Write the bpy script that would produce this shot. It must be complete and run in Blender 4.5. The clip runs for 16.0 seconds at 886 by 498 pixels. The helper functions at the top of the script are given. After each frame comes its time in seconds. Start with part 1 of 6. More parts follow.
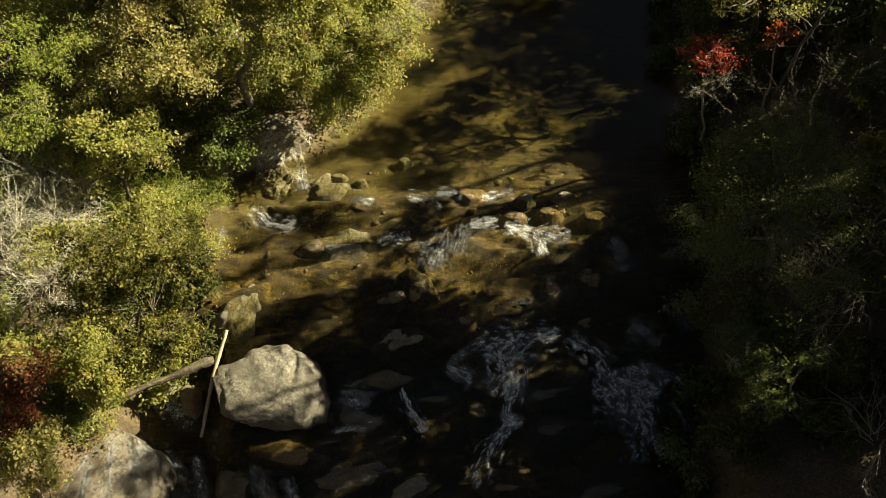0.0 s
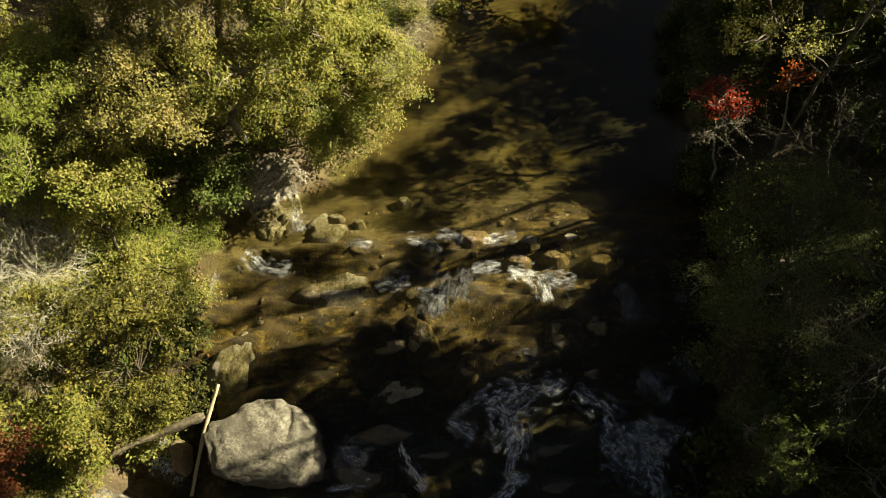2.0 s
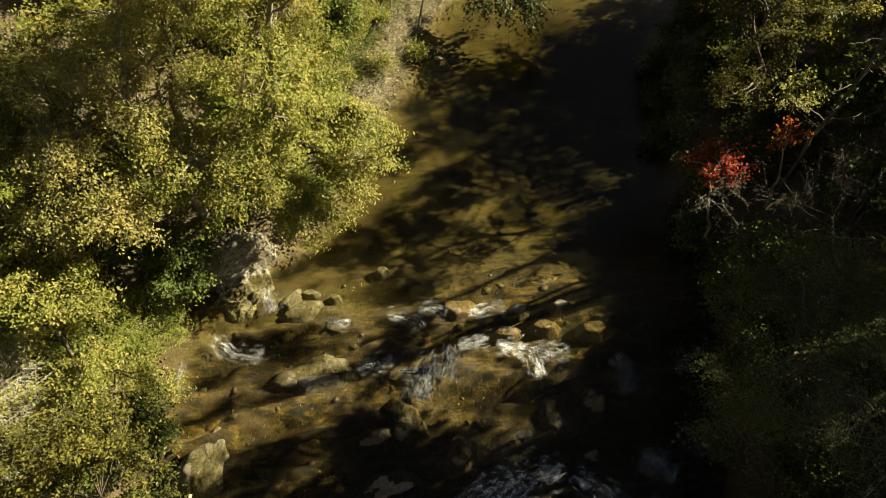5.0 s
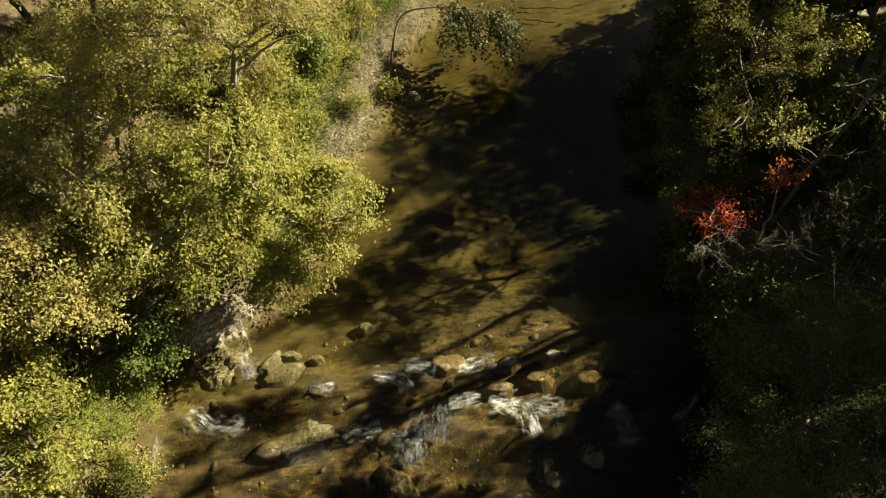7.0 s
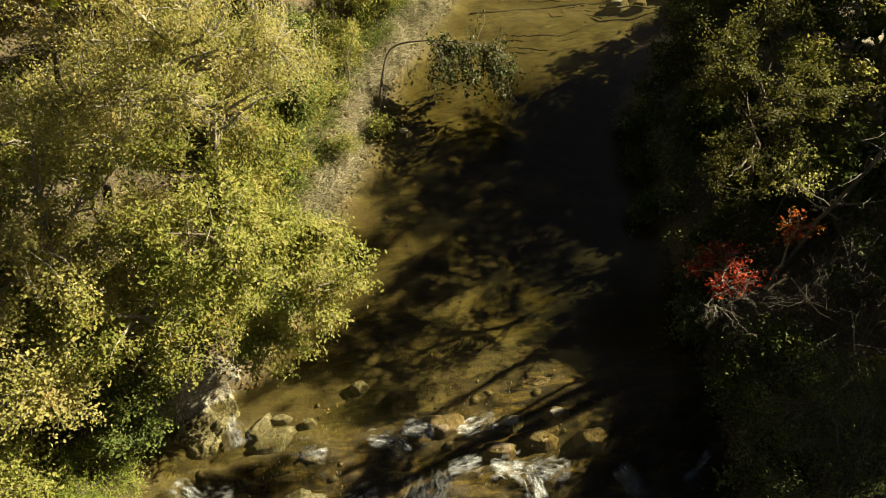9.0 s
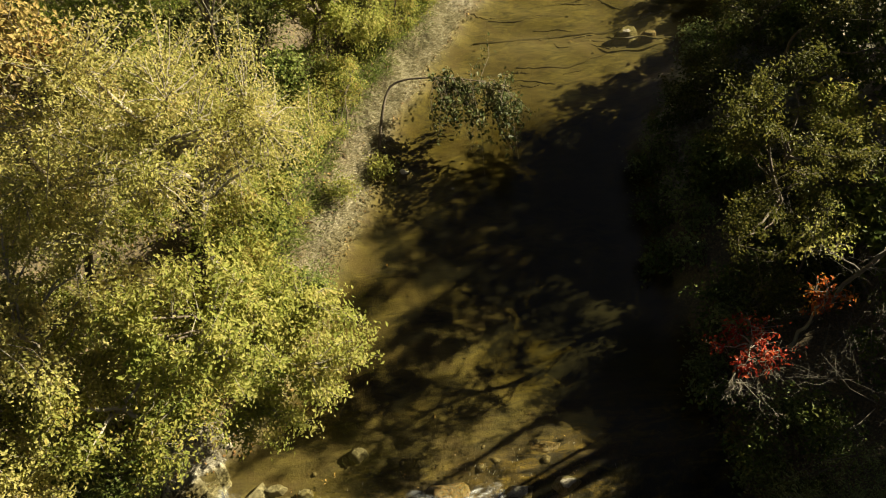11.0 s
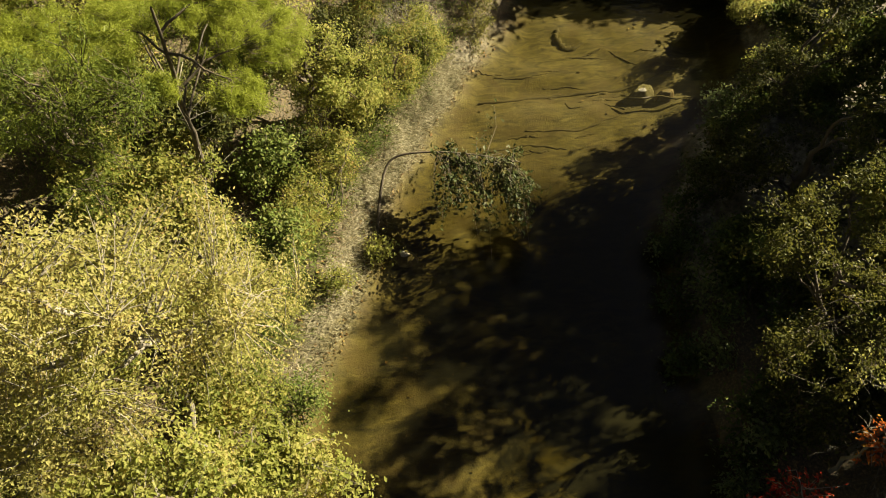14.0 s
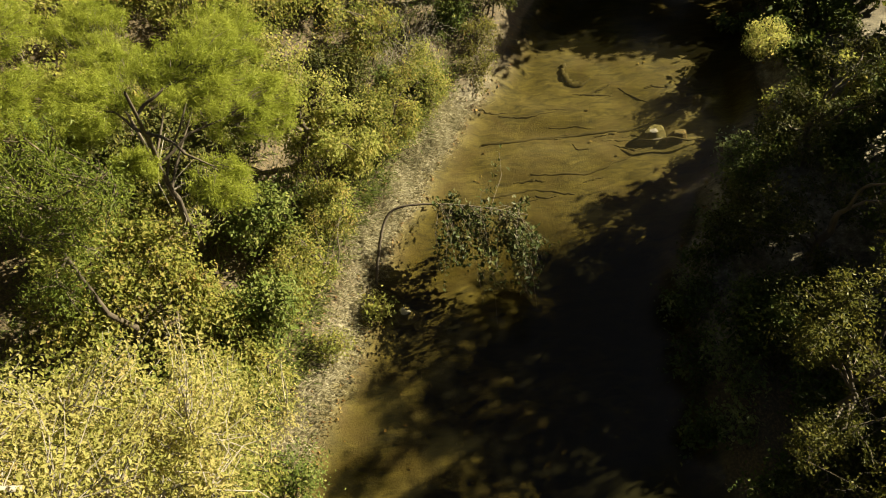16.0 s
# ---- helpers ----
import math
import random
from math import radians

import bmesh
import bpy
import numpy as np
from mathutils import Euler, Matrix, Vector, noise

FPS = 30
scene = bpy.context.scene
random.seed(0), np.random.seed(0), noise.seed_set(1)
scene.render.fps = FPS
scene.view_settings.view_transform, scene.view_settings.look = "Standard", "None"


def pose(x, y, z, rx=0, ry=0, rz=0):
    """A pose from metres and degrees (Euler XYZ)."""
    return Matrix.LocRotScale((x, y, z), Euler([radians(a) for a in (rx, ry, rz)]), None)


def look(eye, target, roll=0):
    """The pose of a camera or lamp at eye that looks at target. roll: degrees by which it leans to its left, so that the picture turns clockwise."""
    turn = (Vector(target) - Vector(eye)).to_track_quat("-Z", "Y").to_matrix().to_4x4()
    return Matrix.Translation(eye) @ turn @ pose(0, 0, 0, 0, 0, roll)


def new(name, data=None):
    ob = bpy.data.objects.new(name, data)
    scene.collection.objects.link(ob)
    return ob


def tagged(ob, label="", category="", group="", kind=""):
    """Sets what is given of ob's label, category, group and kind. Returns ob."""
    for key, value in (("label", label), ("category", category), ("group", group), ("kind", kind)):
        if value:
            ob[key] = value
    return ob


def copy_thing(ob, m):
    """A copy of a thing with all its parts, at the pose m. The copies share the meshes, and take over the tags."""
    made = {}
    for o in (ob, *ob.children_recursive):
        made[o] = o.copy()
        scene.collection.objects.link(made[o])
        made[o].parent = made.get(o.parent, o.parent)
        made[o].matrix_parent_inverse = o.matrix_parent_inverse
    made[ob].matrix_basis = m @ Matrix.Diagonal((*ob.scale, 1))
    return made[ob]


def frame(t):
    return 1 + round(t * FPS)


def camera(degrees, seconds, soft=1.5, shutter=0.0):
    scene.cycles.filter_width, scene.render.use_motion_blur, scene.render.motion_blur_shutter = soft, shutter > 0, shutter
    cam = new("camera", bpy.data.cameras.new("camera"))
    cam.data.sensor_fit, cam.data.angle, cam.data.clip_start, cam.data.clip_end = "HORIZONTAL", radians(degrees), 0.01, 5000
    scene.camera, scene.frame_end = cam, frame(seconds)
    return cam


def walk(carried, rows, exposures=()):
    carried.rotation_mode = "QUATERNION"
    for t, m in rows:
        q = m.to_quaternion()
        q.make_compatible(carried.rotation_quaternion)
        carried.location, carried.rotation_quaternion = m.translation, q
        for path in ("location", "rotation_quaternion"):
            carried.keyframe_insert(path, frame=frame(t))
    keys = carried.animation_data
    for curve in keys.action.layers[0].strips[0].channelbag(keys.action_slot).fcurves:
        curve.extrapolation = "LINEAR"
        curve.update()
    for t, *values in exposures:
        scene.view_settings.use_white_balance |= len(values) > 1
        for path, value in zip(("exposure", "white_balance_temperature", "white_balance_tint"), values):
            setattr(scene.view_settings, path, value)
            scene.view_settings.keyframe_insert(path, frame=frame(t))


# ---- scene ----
cam = camera(64.2, 16.0, soft=1.0)
METRES, EYE, TILT, LEAN, TURN = 16.0, 19.65, -57.0, 0.0, 0.0
ROWS = [
    (0.0, 0.0, 0.0, 0.0, 0.0, 0.0, -0.0),
    (0.5, -0.0013, 0.0142, 0.0228, -0.03, 0.02, 0.02),
    (1.0, -0.0001, 0.0284, 0.0456, 0.02, 0.04, 0.03),
    (1.5, -0.0006, 0.0424, 0.0682, 0.02, 0.07, 0.03),
    (2.0, -0.0011, 0.0566, 0.0913, 0.02, 0.08, 0.03),
    (2.5, -0.0022, 0.0713, 0.1148, -0.0, 0.09, 0.04),
    (3.0, -0.0024, 0.086, 0.1388, 0.02, 0.08, 0.06),
    (3.5, -0.005, 0.1009, 0.1623, -0.39, 0.1, 0.54),
    (4.0, -0.0059, 0.1164, 0.1866, -0.87, 0.1, 1.26),
    (6.5, -0.0114, 0.1948, 0.3111, -3.32, 0.06, 4.71),
    (7.0, -0.0102, 0.2106, 0.3357, -3.66, 0.07, 5.25),
    (7.5, -0.0095, 0.2263, 0.361, -3.97, 0.04, 5.69),
    (8.0, -0.0077, 0.2422, 0.3858, -4.17, 0.03, 6.01),
    (10.5, 0.0018, 0.3286, 0.5117, -4.47, -0.0, 6.43),
    (11.0, 0.0038, 0.3477, 0.5389, -4.5, 0.04, 6.41),
    (11.5, 0.0069, 0.3679, 0.5684, -4.5, 0.07, 6.43),
    (12.0, 0.0112, 0.3886, 0.6, -4.48, 0.06, 6.43),
    (12.5, 0.0146, 0.4098, 0.6324, -4.52, 0.04, 6.42),
    (13.0, 0.0178, 0.4292, 0.662, -4.55, 0.04, 6.44),
    (13.5, 0.0219, 0.4493, 0.6928, -4.53, 0.03, 6.45),
    (14.0, 0.0257, 0.4693, 0.723, -4.53, 0.01, 6.45),
    (14.5, 0.0288, 0.4895, 0.7521, -4.55, 0.01, 6.42),
    (15.0, 0.0328, 0.5082, 0.7807, -4.53, 0.01, 6.42),
    (15.5, 0.0364, 0.5264, 0.8088, -4.53, -0.01, 6.42),
    (16.0, 0.04, 0.5438, 0.8358, -4.52, -0.02, 6.41),
]
walk(cam, [(t, pose(0, 0, EYE, TILT, LEAN, TURN) @ pose(METRES * x, METRES * y, METRES * z, 90 + pitch, roll, yaw)) for t, x, y, z, yaw, pitch, roll in ROWS])

SUN_AZ, SUN_EL = 17.0, 32.0

# ---- world and sun ----
world = bpy.data.worlds.new("sky")
scene.world = world
world.use_nodes = True
wn = world.node_tree
sky = wn.nodes.new("ShaderNodeTexSky")
sky.sky_type = "NISHITA"
sky.sun_disc = False
sky.dust_density = 4.0
sky.ozone_density = 0.3
sky.sun_elevation = radians(SUN_EL)
sky.sun_rotation = radians(90 - SUN_AZ)
wn.links.new(sky.outputs[0], wn.nodes["Background"].inputs[0])
wn.nodes["Background"].inputs[1].default_value = 0.0100
sun = new("sun", bpy.data.lights.new("sun", "SUN"))
sun.data.energy = 5.0
sun.data.angle = radians(0.55)
sun.data.color = (1.0, 0.90, 0.61)
sun_way = Vector((math.cos(radians(SUN_AZ)) * math.cos(radians(SUN_EL)), math.sin(radians(SUN_AZ)) * math.cos(radians(SUN_EL)), math.sin(radians(SUN_EL))))
sun.matrix_world = look(sun_way * 200, (0, 0, 0))
scene.view_settings.exposure = 2.0

# ---- materials ----


def material(name):
    m = bpy.data.materials.new(name)
    m.use_nodes = True
    nt = m.node_tree
    return m, nt, nt.nodes["Principled BSDF"], nt.nodes["Material Output"]


def node(nt, kind, **values):
    n = nt.nodes.new(kind)
    for key, value in values.items():
        n.inputs[key].default_value = value
    return n


def ramp(nt, fac, stops):
    r = nt.nodes.new("ShaderNodeValToRGB")
    els = r.color_ramp.elements
    while len(els) < len(stops):
        els.new(0.5)
    for e, (p, c) in zip(els, stops):
        e.position, e.color = p, (*c, 1)
    nt.links.new(fac, r.inputs[0])
    return r.outputs[0]


def mix(nt, fac, a, b, blend="MIX"):
    n = nt.nodes.new("ShaderNodeMix")
    n.data_type, n.blend_type = "RGBA", blend
    for sock, v in ((n.inputs[0], fac), (n.inputs[6], a), (n.inputs[7], b)):
        if isinstance(v, bpy.types.NodeSocket):
            nt.links.new(v, sock)
        elif isinstance(v, tuple):
            sock.default_value = (*v, 1)
        else:
            sock.default_value = v
    return n.outputs[2]


def mapped(nt, scale=(1, 1, 1), rot=(0, 0, 0), coords="Object"):
    tc = nt.nodes.new("ShaderNodeTexCoord")
    mp = nt.nodes.new("ShaderNodeMapping")
    mp.inputs["Scale"].default_value = scale
    mp.inputs["Rotation"].default_value = [radians(a) for a in rot]
    nt.links.new(tc.outputs[coords], mp.inputs[0])
    return mp.outputs[0]


def noise_tex(nt, vec, scale, detail=4.0, rough=0.6, distort=0.0):
    n = node(nt, "ShaderNodeTexNoise", Scale=scale, Detail=detail, Roughness=rough, Distortion=distort)
    nt.links.new(vec, n.inputs["Vector"])
    return n.outputs[0]


def bump(nt, height, strength, distance, bsdf):
    b = node(nt, "ShaderNodeBump", Strength=strength, Distance=distance)
    nt.links.new(height, b.inputs["Height"])
    nt.links.new(b.outputs[0], bsdf.inputs["Normal"])
    return b


def leaf_material(name, stops, through_light=0.45, patch=1.1, rough=0.45):
    """Leaves: each one takes its own tint, with drifts of tint across the crown; thin enough to let light through."""
    m, nt, bsdf, out = material(name)
    geo = nt.nodes.new("ShaderNodeNewGeometry")
    drift = noise_tex(nt, mapped(nt), patch, 2.0)
    add = nt.nodes.new("ShaderNodeMath")
    add.operation = "MULTIPLY_ADD"
    nt.links.new(drift, add.inputs[0])
    add.inputs[1].default_value = 1.5
    off = nt.nodes.new("ShaderNodeMath")
    off.operation = "MULTIPLY_ADD"
    nt.links.new(geo.outputs["Random Per Island"], off.inputs[0])
    off.inputs[1].default_value, off.inputs[2].default_value = 0.6, -0.55
    nt.links.new(off.outputs[0], add.inputs[2])
    col = ramp(nt, add.outputs[0], stops)
    nt.links.new(col, bsdf.inputs["Base Color"])
    bsdf.inputs["Roughness"].default_value = rough
    bsdf.inputs["Specular IOR Level"].default_value = 0.12
    tr = nt.nodes.new("ShaderNodeBsdfTranslucent")
    nt.links.new(col, tr.inputs[0])
    ms = nt.nodes.new("ShaderNodeMixShader")
    ms.inputs[0].default_value = through_light
    nt.links.new(bsdf.outputs[0], ms.inputs[1])
    nt.links.new(tr.outputs[0], ms.inputs[2])
    nt.links.new(ms.outputs[0], out.inputs[0])
    return m


def bark_material(name, dark, light, scale=6.0):
    m, nt, bsdf, out = material(name)
    v = mapped(nt, (1, 1, 0.35))
    n = noise_tex(nt, v, scale, 6.0, 0.7)
    big = noise_tex(nt, mapped(nt), 0.9, 2.0)
    c = ramp(nt, n, [(0.3, dark), (0.7, light)])
    nt.links.new(mix(nt, big, c, tuple(0.6 * a for a in dark)), bsdf.inputs["Base Color"])
    bsdf.inputs["Roughness"].default_value = 0.85
    bump(nt, n, 0.6, 0.03, bsdf)
    return m


def rock_material(name, dark, light, stain, leafy=0.0, rough=0.75, stretch=(1, 1, 1), fallen=(0.17, 0.095, 0.03)):
    m, nt, bsdf, out = material(name)
    v = mapped(nt)
    fine = noise_tex(nt, mapped(nt, stretch), 9.0, 8.0, 0.72)
    big = noise_tex(nt, v, 1.3, 4.0, 0.6, 0.6)
    c = ramp(nt, fine, [(0.36, dark), (0.62, light)])
    c = mix(nt, ramp(nt, big, [(0.44, (0, 0, 0)), (0.64, (0.85, 0.85, 0.85))]), c, stain)
    vein = noise_tex(nt, mapped(nt, (0.7, 1.3, 2.2), (14, 20, 33)), 2.4, 4.0, 0.6, 1.4)
    crack = ramp(nt, vein, [(0.0, (0, 0, 0)), (0.488, (0, 0, 0)), (0.5, (0.75, 0.75, 0.75)), (0.512, (0, 0, 0)), (1.0, (0, 0, 0))])
    c = mix(nt, crack, c, tuple(0.35 * a for a in dark))
    if leafy:
        n3 = noise_tex(nt, v, 15.0, 3.0, 0.6)
        c = mix(nt, ramp(nt, n3, [(0.52, (0, 0, 0)), (0.58, (leafy, leafy, leafy))]), c, fallen)
    nt.links.new(c, bsdf.inputs["Base Color"])
    bsdf.inputs["Roughness"].default_value = rough
    add = nt.nodes.new("ShaderNodeMath")
    add.operation = "SUBTRACT"
    nt.links.new(fine, add.inputs[0])
    nt.links.new(crack, add.inputs[1])
    bump(nt, add.outputs[0], 0.7, 0.05, bsdf)
    return m


M_YELLOW = leaf_material("yellow_leaf", [(0.0, (0.20, 0.205, 0.052)), (0.35, (0.325, 0.31, 0.09)), (0.7, (0.42, 0.375, 0.145)), (1.0, (0.41, 0.32, 0.125))], 0.6)
M_LIME = leaf_material("lime_leaf", [(0.0, (0.15, 0.18, 0.035)), (0.4, (0.265, 0.275, 0.065)), (0.8, (0.38, 0.35, 0.11)), (1.0, (0.40, 0.33, 0.12))], 0.6)
M_OLIVE = leaf_material("olive_leaf", [(0.0, (0.085, 0.11, 0.022)), (0.4, (0.21, 0.225, 0.05)), (0.75, (0.31, 0.28, 0.075)), (1.0, (0.31, 0.21, 0.075))], 0.57)
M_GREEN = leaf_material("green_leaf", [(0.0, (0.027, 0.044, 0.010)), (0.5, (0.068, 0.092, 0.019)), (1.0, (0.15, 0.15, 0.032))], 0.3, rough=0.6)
M_MIDGREEN = leaf_material("mid_green_leaf", [(0.0, (0.04, 0.058, 0.016)), (0.5, (0.095, 0.125, 0.03)), (1.0, (0.18, 0.19, 0.05))], 0.45)
# bronze olive dimmed in the colour: stands in for shade on the boulder-side tree
M_BRONZE_DIM = leaf_material("dimmed_bronze_olive_leaf", [(0.0, (0.03, 0.032, 0.010)), (0.45, (0.10, 0.098, 0.022)), (0.8, (0.22, 0.205, 0.045)), (1.0, (0.26, 0.21, 0.055))], 0.5)
M_FLUFF = leaf_material("feathery_leaf", [(0.0, (0.13, 0.165, 0.03)), (0.5, (0.22, 0.255, 0.05)), (1.0, (0.31, 0.32, 0.075))], 0.45)
# darker copy of the olive leaf; puts the shaded bank's gloom into the colour
M_OLIVE_DARKENED = leaf_material("darkened_olive_leaf", [(0.0, (0.020, 0.027, 0.007)), (0.5, (0.06, 0.066, 0.016)), (1.0, (0.14, 0.125, 0.03))], 0.3, rough=0.6)
M_EVERGREEN = leaf_material("evergreen_spray", [(0.0, (0.075, 0.10, 0.035)), (0.5, (0.17, 0.20, 0.07)), (1.0, (0.25, 0.26, 0.10))], 0.45)
M_WHORL = leaf_material("glossy_whorled_leaf", [(0.0, (0.04, 0.06, 0.015)), (0.5, (0.085, 0.11, 0.028)), (1.0, (0.15, 0.17, 0.05))], 0.25, rough=0.35)
M_HEMLOCK = leaf_material("hemlock_spray", [(0.0, (0.05, 0.075, 0.012)), (0.5, (0.12, 0.15, 0.025)), (1.0, (0.20, 0.22, 0.04))], 0.45)
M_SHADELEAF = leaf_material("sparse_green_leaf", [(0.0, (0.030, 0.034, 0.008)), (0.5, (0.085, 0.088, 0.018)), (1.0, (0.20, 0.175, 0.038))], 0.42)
M_TAN = leaf_material("tan_leaf", [(0.0, (0.14, 0.11, 0.035)), (0.5, (0.27, 0.21, 0.07)), (1.0, (0.36, 0.23, 0.09))], 0.4)
M_RED = leaf_material("red_leaf", [(0.0, (0.13, 0.013, 0.008)), (0.5, (0.28, 0.030, 0.016)), (1.0, (0.38, 0.085, 0.026))], 0.4)
M_RUST = leaf_material("rust_leaf", [(0.0, (0.20, 0.03, 0.012)), (0.6, (0.36, 0.10, 0.02)), (1.0, (0.30, 0.17, 0.03))], 0.5)
M_MAROON = leaf_material("maroon_leaf", [(0.0, (0.055, 0.018, 0.010)), (0.5, (0.12, 0.034, 0.015)), (1.0, (0.13, 0.10, 0.03))], 0.4)
M_NEEDLE = leaf_material("pine_needle", [(0.0, (0.15, 0.18, 0.025)), (0.5, (0.26, 0.295, 0.04)), (1.0, (0.31, 0.33, 0.06))], 0.55)
M_STRAW = leaf_material("dry_grass", [(0.0, (0.11, 0.10, 0.055)), (0.6, (0.28, 0.25, 0.155)), (1.0, (0.46, 0.42, 0.30))], 0.35)
M_HERB = leaf_material("bank_herb", [(0.0, (0.06, 0.09, 0.02)), (0.6, (0.13, 0.16, 0.035)), (1.0, (0.28, 0.27, 0.09))], 0.4)
M_DEADLEAF = leaf_material("fallen_leaf", [(0.0, (0.06, 0.032, 0.012)), (0.6, (0.15, 0.085, 0.028)), (1.0, (0.28, 0.20, 0.07))], 0.2)
M_DRIFT = leaf_material("wet_drift_leaf", [(0.0, (0.04, 0.02, 0.006)), (0.5, (0.12, 0.065, 0.016)), (1.0, (0.32, 0.22, 0.06))], 0.15)
M_GLINT = leaf_material("broken_water_glint", [(0.0, (0.08, 0.07, 0.045)), (0.6, (0.22, 0.20, 0.145)), (1.0, (0.55, 0.53, 0.46))], 0.3, rough=0.3)
M_BARK = bark_material("grey_brown_bark", (0.06, 0.045, 0.03), (0.19, 0.15, 0.11))
M_TWIG = bark_material("pale_grey_twig", (0.20, 0.17, 0.13), (0.42, 0.38, 0.31))
M_BRUSH = bark_material("dry_grey_twig", (0.48, 0.44, 0.34), (0.70, 0.66, 0.54))
M_GREYTWIG = bark_material("dull_grey_twig", (0.07, 0.06, 0.045), (0.20, 0.175, 0.14))
M_LOG = bark_material("weathered_log", (0.035, 0.026, 0.015), (0.30, 0.25, 0.155), 11.0)
M_POLE = bark_material("bleached_pole", (0.32, 0.26, 0.155), (0.50, 0.43, 0.28), 5.0)
M_SUNK = bark_material("dark_wood_and_sand_ridge", (0.045, 0.034, 0.014), (0.12, 0.09, 0.036))
ROCKS = {
    "big": rock_material("pale_grey_boulder_stone", (0.042, 0.036, 0.025), (0.20, 0.182, 0.138), (0.055, 0.048, 0.033)),
    "pale": rock_material("pale_stone", (0.09, 0.078, 0.056), (0.25, 0.225, 0.17), (0.11, 0.09, 0.06)),
    "white": rock_material("bleached_stone", (0.22, 0.19, 0.14), (0.46, 0.41, 0.32), (0.17, 0.13, 0.08)),
    "slab": rock_material("brown_slab_stone", (0.042, 0.031, 0.012), (0.145, 0.11, 0.048), (0.05, 0.034, 0.012), rough=0.5),
    "ochre": rock_material("ochre_stone", (0.06, 0.04, 0.013), (0.17, 0.11, 0.038), (0.07, 0.04, 0.012), rough=0.4),
    "dark": rock_material("wet_dark_stone", (0.030, 0.025, 0.018), (0.10, 0.085, 0.06), (0.05, 0.04, 0.022), rough=0.35),
    "leafy": rock_material("leaf_strewn_stone", (0.07, 0.055, 0.035), (0.20, 0.16, 0.10), (0.10, 0.065, 0.03), 0.9),
    "fall": rock_material("wet_tan_ledge_stone", (0.030, 0.025, 0.017), (0.135, 0.120, 0.085), (0.046, 0.038, 0.024), 0.8, 0.5, (1.9, 0.45, 0.6), (0.075, 0.045, 0.016)),
}


M_OUTCROP = rock_material("pale_cracked_outcrop_stone", (0.06, 0.052, 0.036), (0.40, 0.365, 0.28), (0.085, 0.07, 0.042), 0.75, 0.85, (0.8, 0.8, 0.8), (0.045, 0.034, 0.014))


def ground_material():
    """Leaf-strewn soil on the banks, ochre sand and silt under the water."""
    m, nt, bsdf, out = material("soil_and_creek_bed")
    v = mapped(nt)
    at = nt.nodes.new("ShaderNodeAttribute")
    at.attribute_name = "bed"
    litter_n = noise_tex(nt, v, 14.0, 6.0, 0.7)
    litter = ramp(nt, litter_n, [(0.3, (0.022, 0.018, 0.010)), (0.52, (0.075, 0.055, 0.028)), (0.72, (0.19, 0.13, 0.06))])
    big = noise_tex(nt, v, 0.7, 4.0, 0.6, 0.8)
    flow = noise_tex(nt, mapped(nt, (0.8, 2.3, 1), (0, 0, 14)), 1.6, 6.0, 0.62, 1.1)
    sd = nt.nodes.new("ShaderNodeAttribute")
    sd.attribute_name = "sandy"
    sand = ramp(nt, flow, [(0.30, (0.026, 0.020, 0.008)), (0.47, (0.082, 0.064, 0.021)), (0.58, (0.118, 0.093, 0.031)), (0.74, (0.165, 0.133, 0.048))])
    stone = ramp(nt, flow, [(0.32, (0.008, 0.005, 0.002)), (0.46, (0.034, 0.022, 0.005)), (0.60, (0.135, 0.090, 0.012)), (0.74, (0.27, 0.19, 0.034))])
    stone = mix(nt, ramp(nt, noise_tex(nt, v, 2.1, 5.0, 0.65, 1.0), [(0.48, (0, 0, 0)), (0.64, (0.6, 0.6, 0.6))]), stone, (0.024, 0.018, 0.007))
    vein = noise_tex(nt, mapped(nt, (0.55, 1.7, 1), (0, 0, 14)), 1.3, 4.0, 0.55, 1.2)
    rift = ramp(nt, vein, [(0.0, (0, 0, 0)), (0.482, (0, 0, 0)), (0.5, (0.9, 0.9, 0.9)), (0.512, (0, 0, 0)), (1.0, (0, 0, 0))])
    speck = noise_tex(nt, v, 11.0, 5.0, 0.75)
    stone = mix(nt, 0.35, stone, ramp(nt, speck, [(0.36, (0.45, 0.45, 0.42)), (0.5, (0.85, 0.85, 0.82)), (0.64, (1.35, 1.3, 1.2))]), "MULTIPLY")
    stone = mix(nt, rift, stone, (0.008, 0.006, 0.003))
    sand = mix(nt, sd.outputs["Fac"], stone, sand)
    sand = mix(nt, ramp(nt, big, [(0.46, (0, 0, 0)), (0.66, (0.8, 0.8, 0.8))]), sand, (0.075, 0.05, 0.019))
    grain = noise_tex(nt, v, 40.0, 3.0, 0.7)
    sand = mix(nt, 0.35, sand, ramp(nt, grain, [(0.35, (0.4, 0.4, 0.4)), (0.65, (1, 1, 1))]), "MULTIPLY")
    pl = nt.nodes.new("ShaderNodeAttribute")
    pl.attribute_name = "pale"
    dry = ramp(nt, noise_tex(nt, v, 3.2, 7.0, 0.72), [(0.36, (0.05, 0.042, 0.025)), (0.5, (0.13, 0.11, 0.07)), (0.66, (0.29, 0.255, 0.18))])
    litter = mix(nt, pl.outputs["Fac"], litter, dry)
    nt.links.new(mix(nt, at.outputs["Fac"], litter, sand), bsdf.inputs["Base Color"])
    bsdf.inputs["Roughness"].default_value = 0.85
    bump(nt, litter_n, 0.7, 0.05, bsdf)
    return m


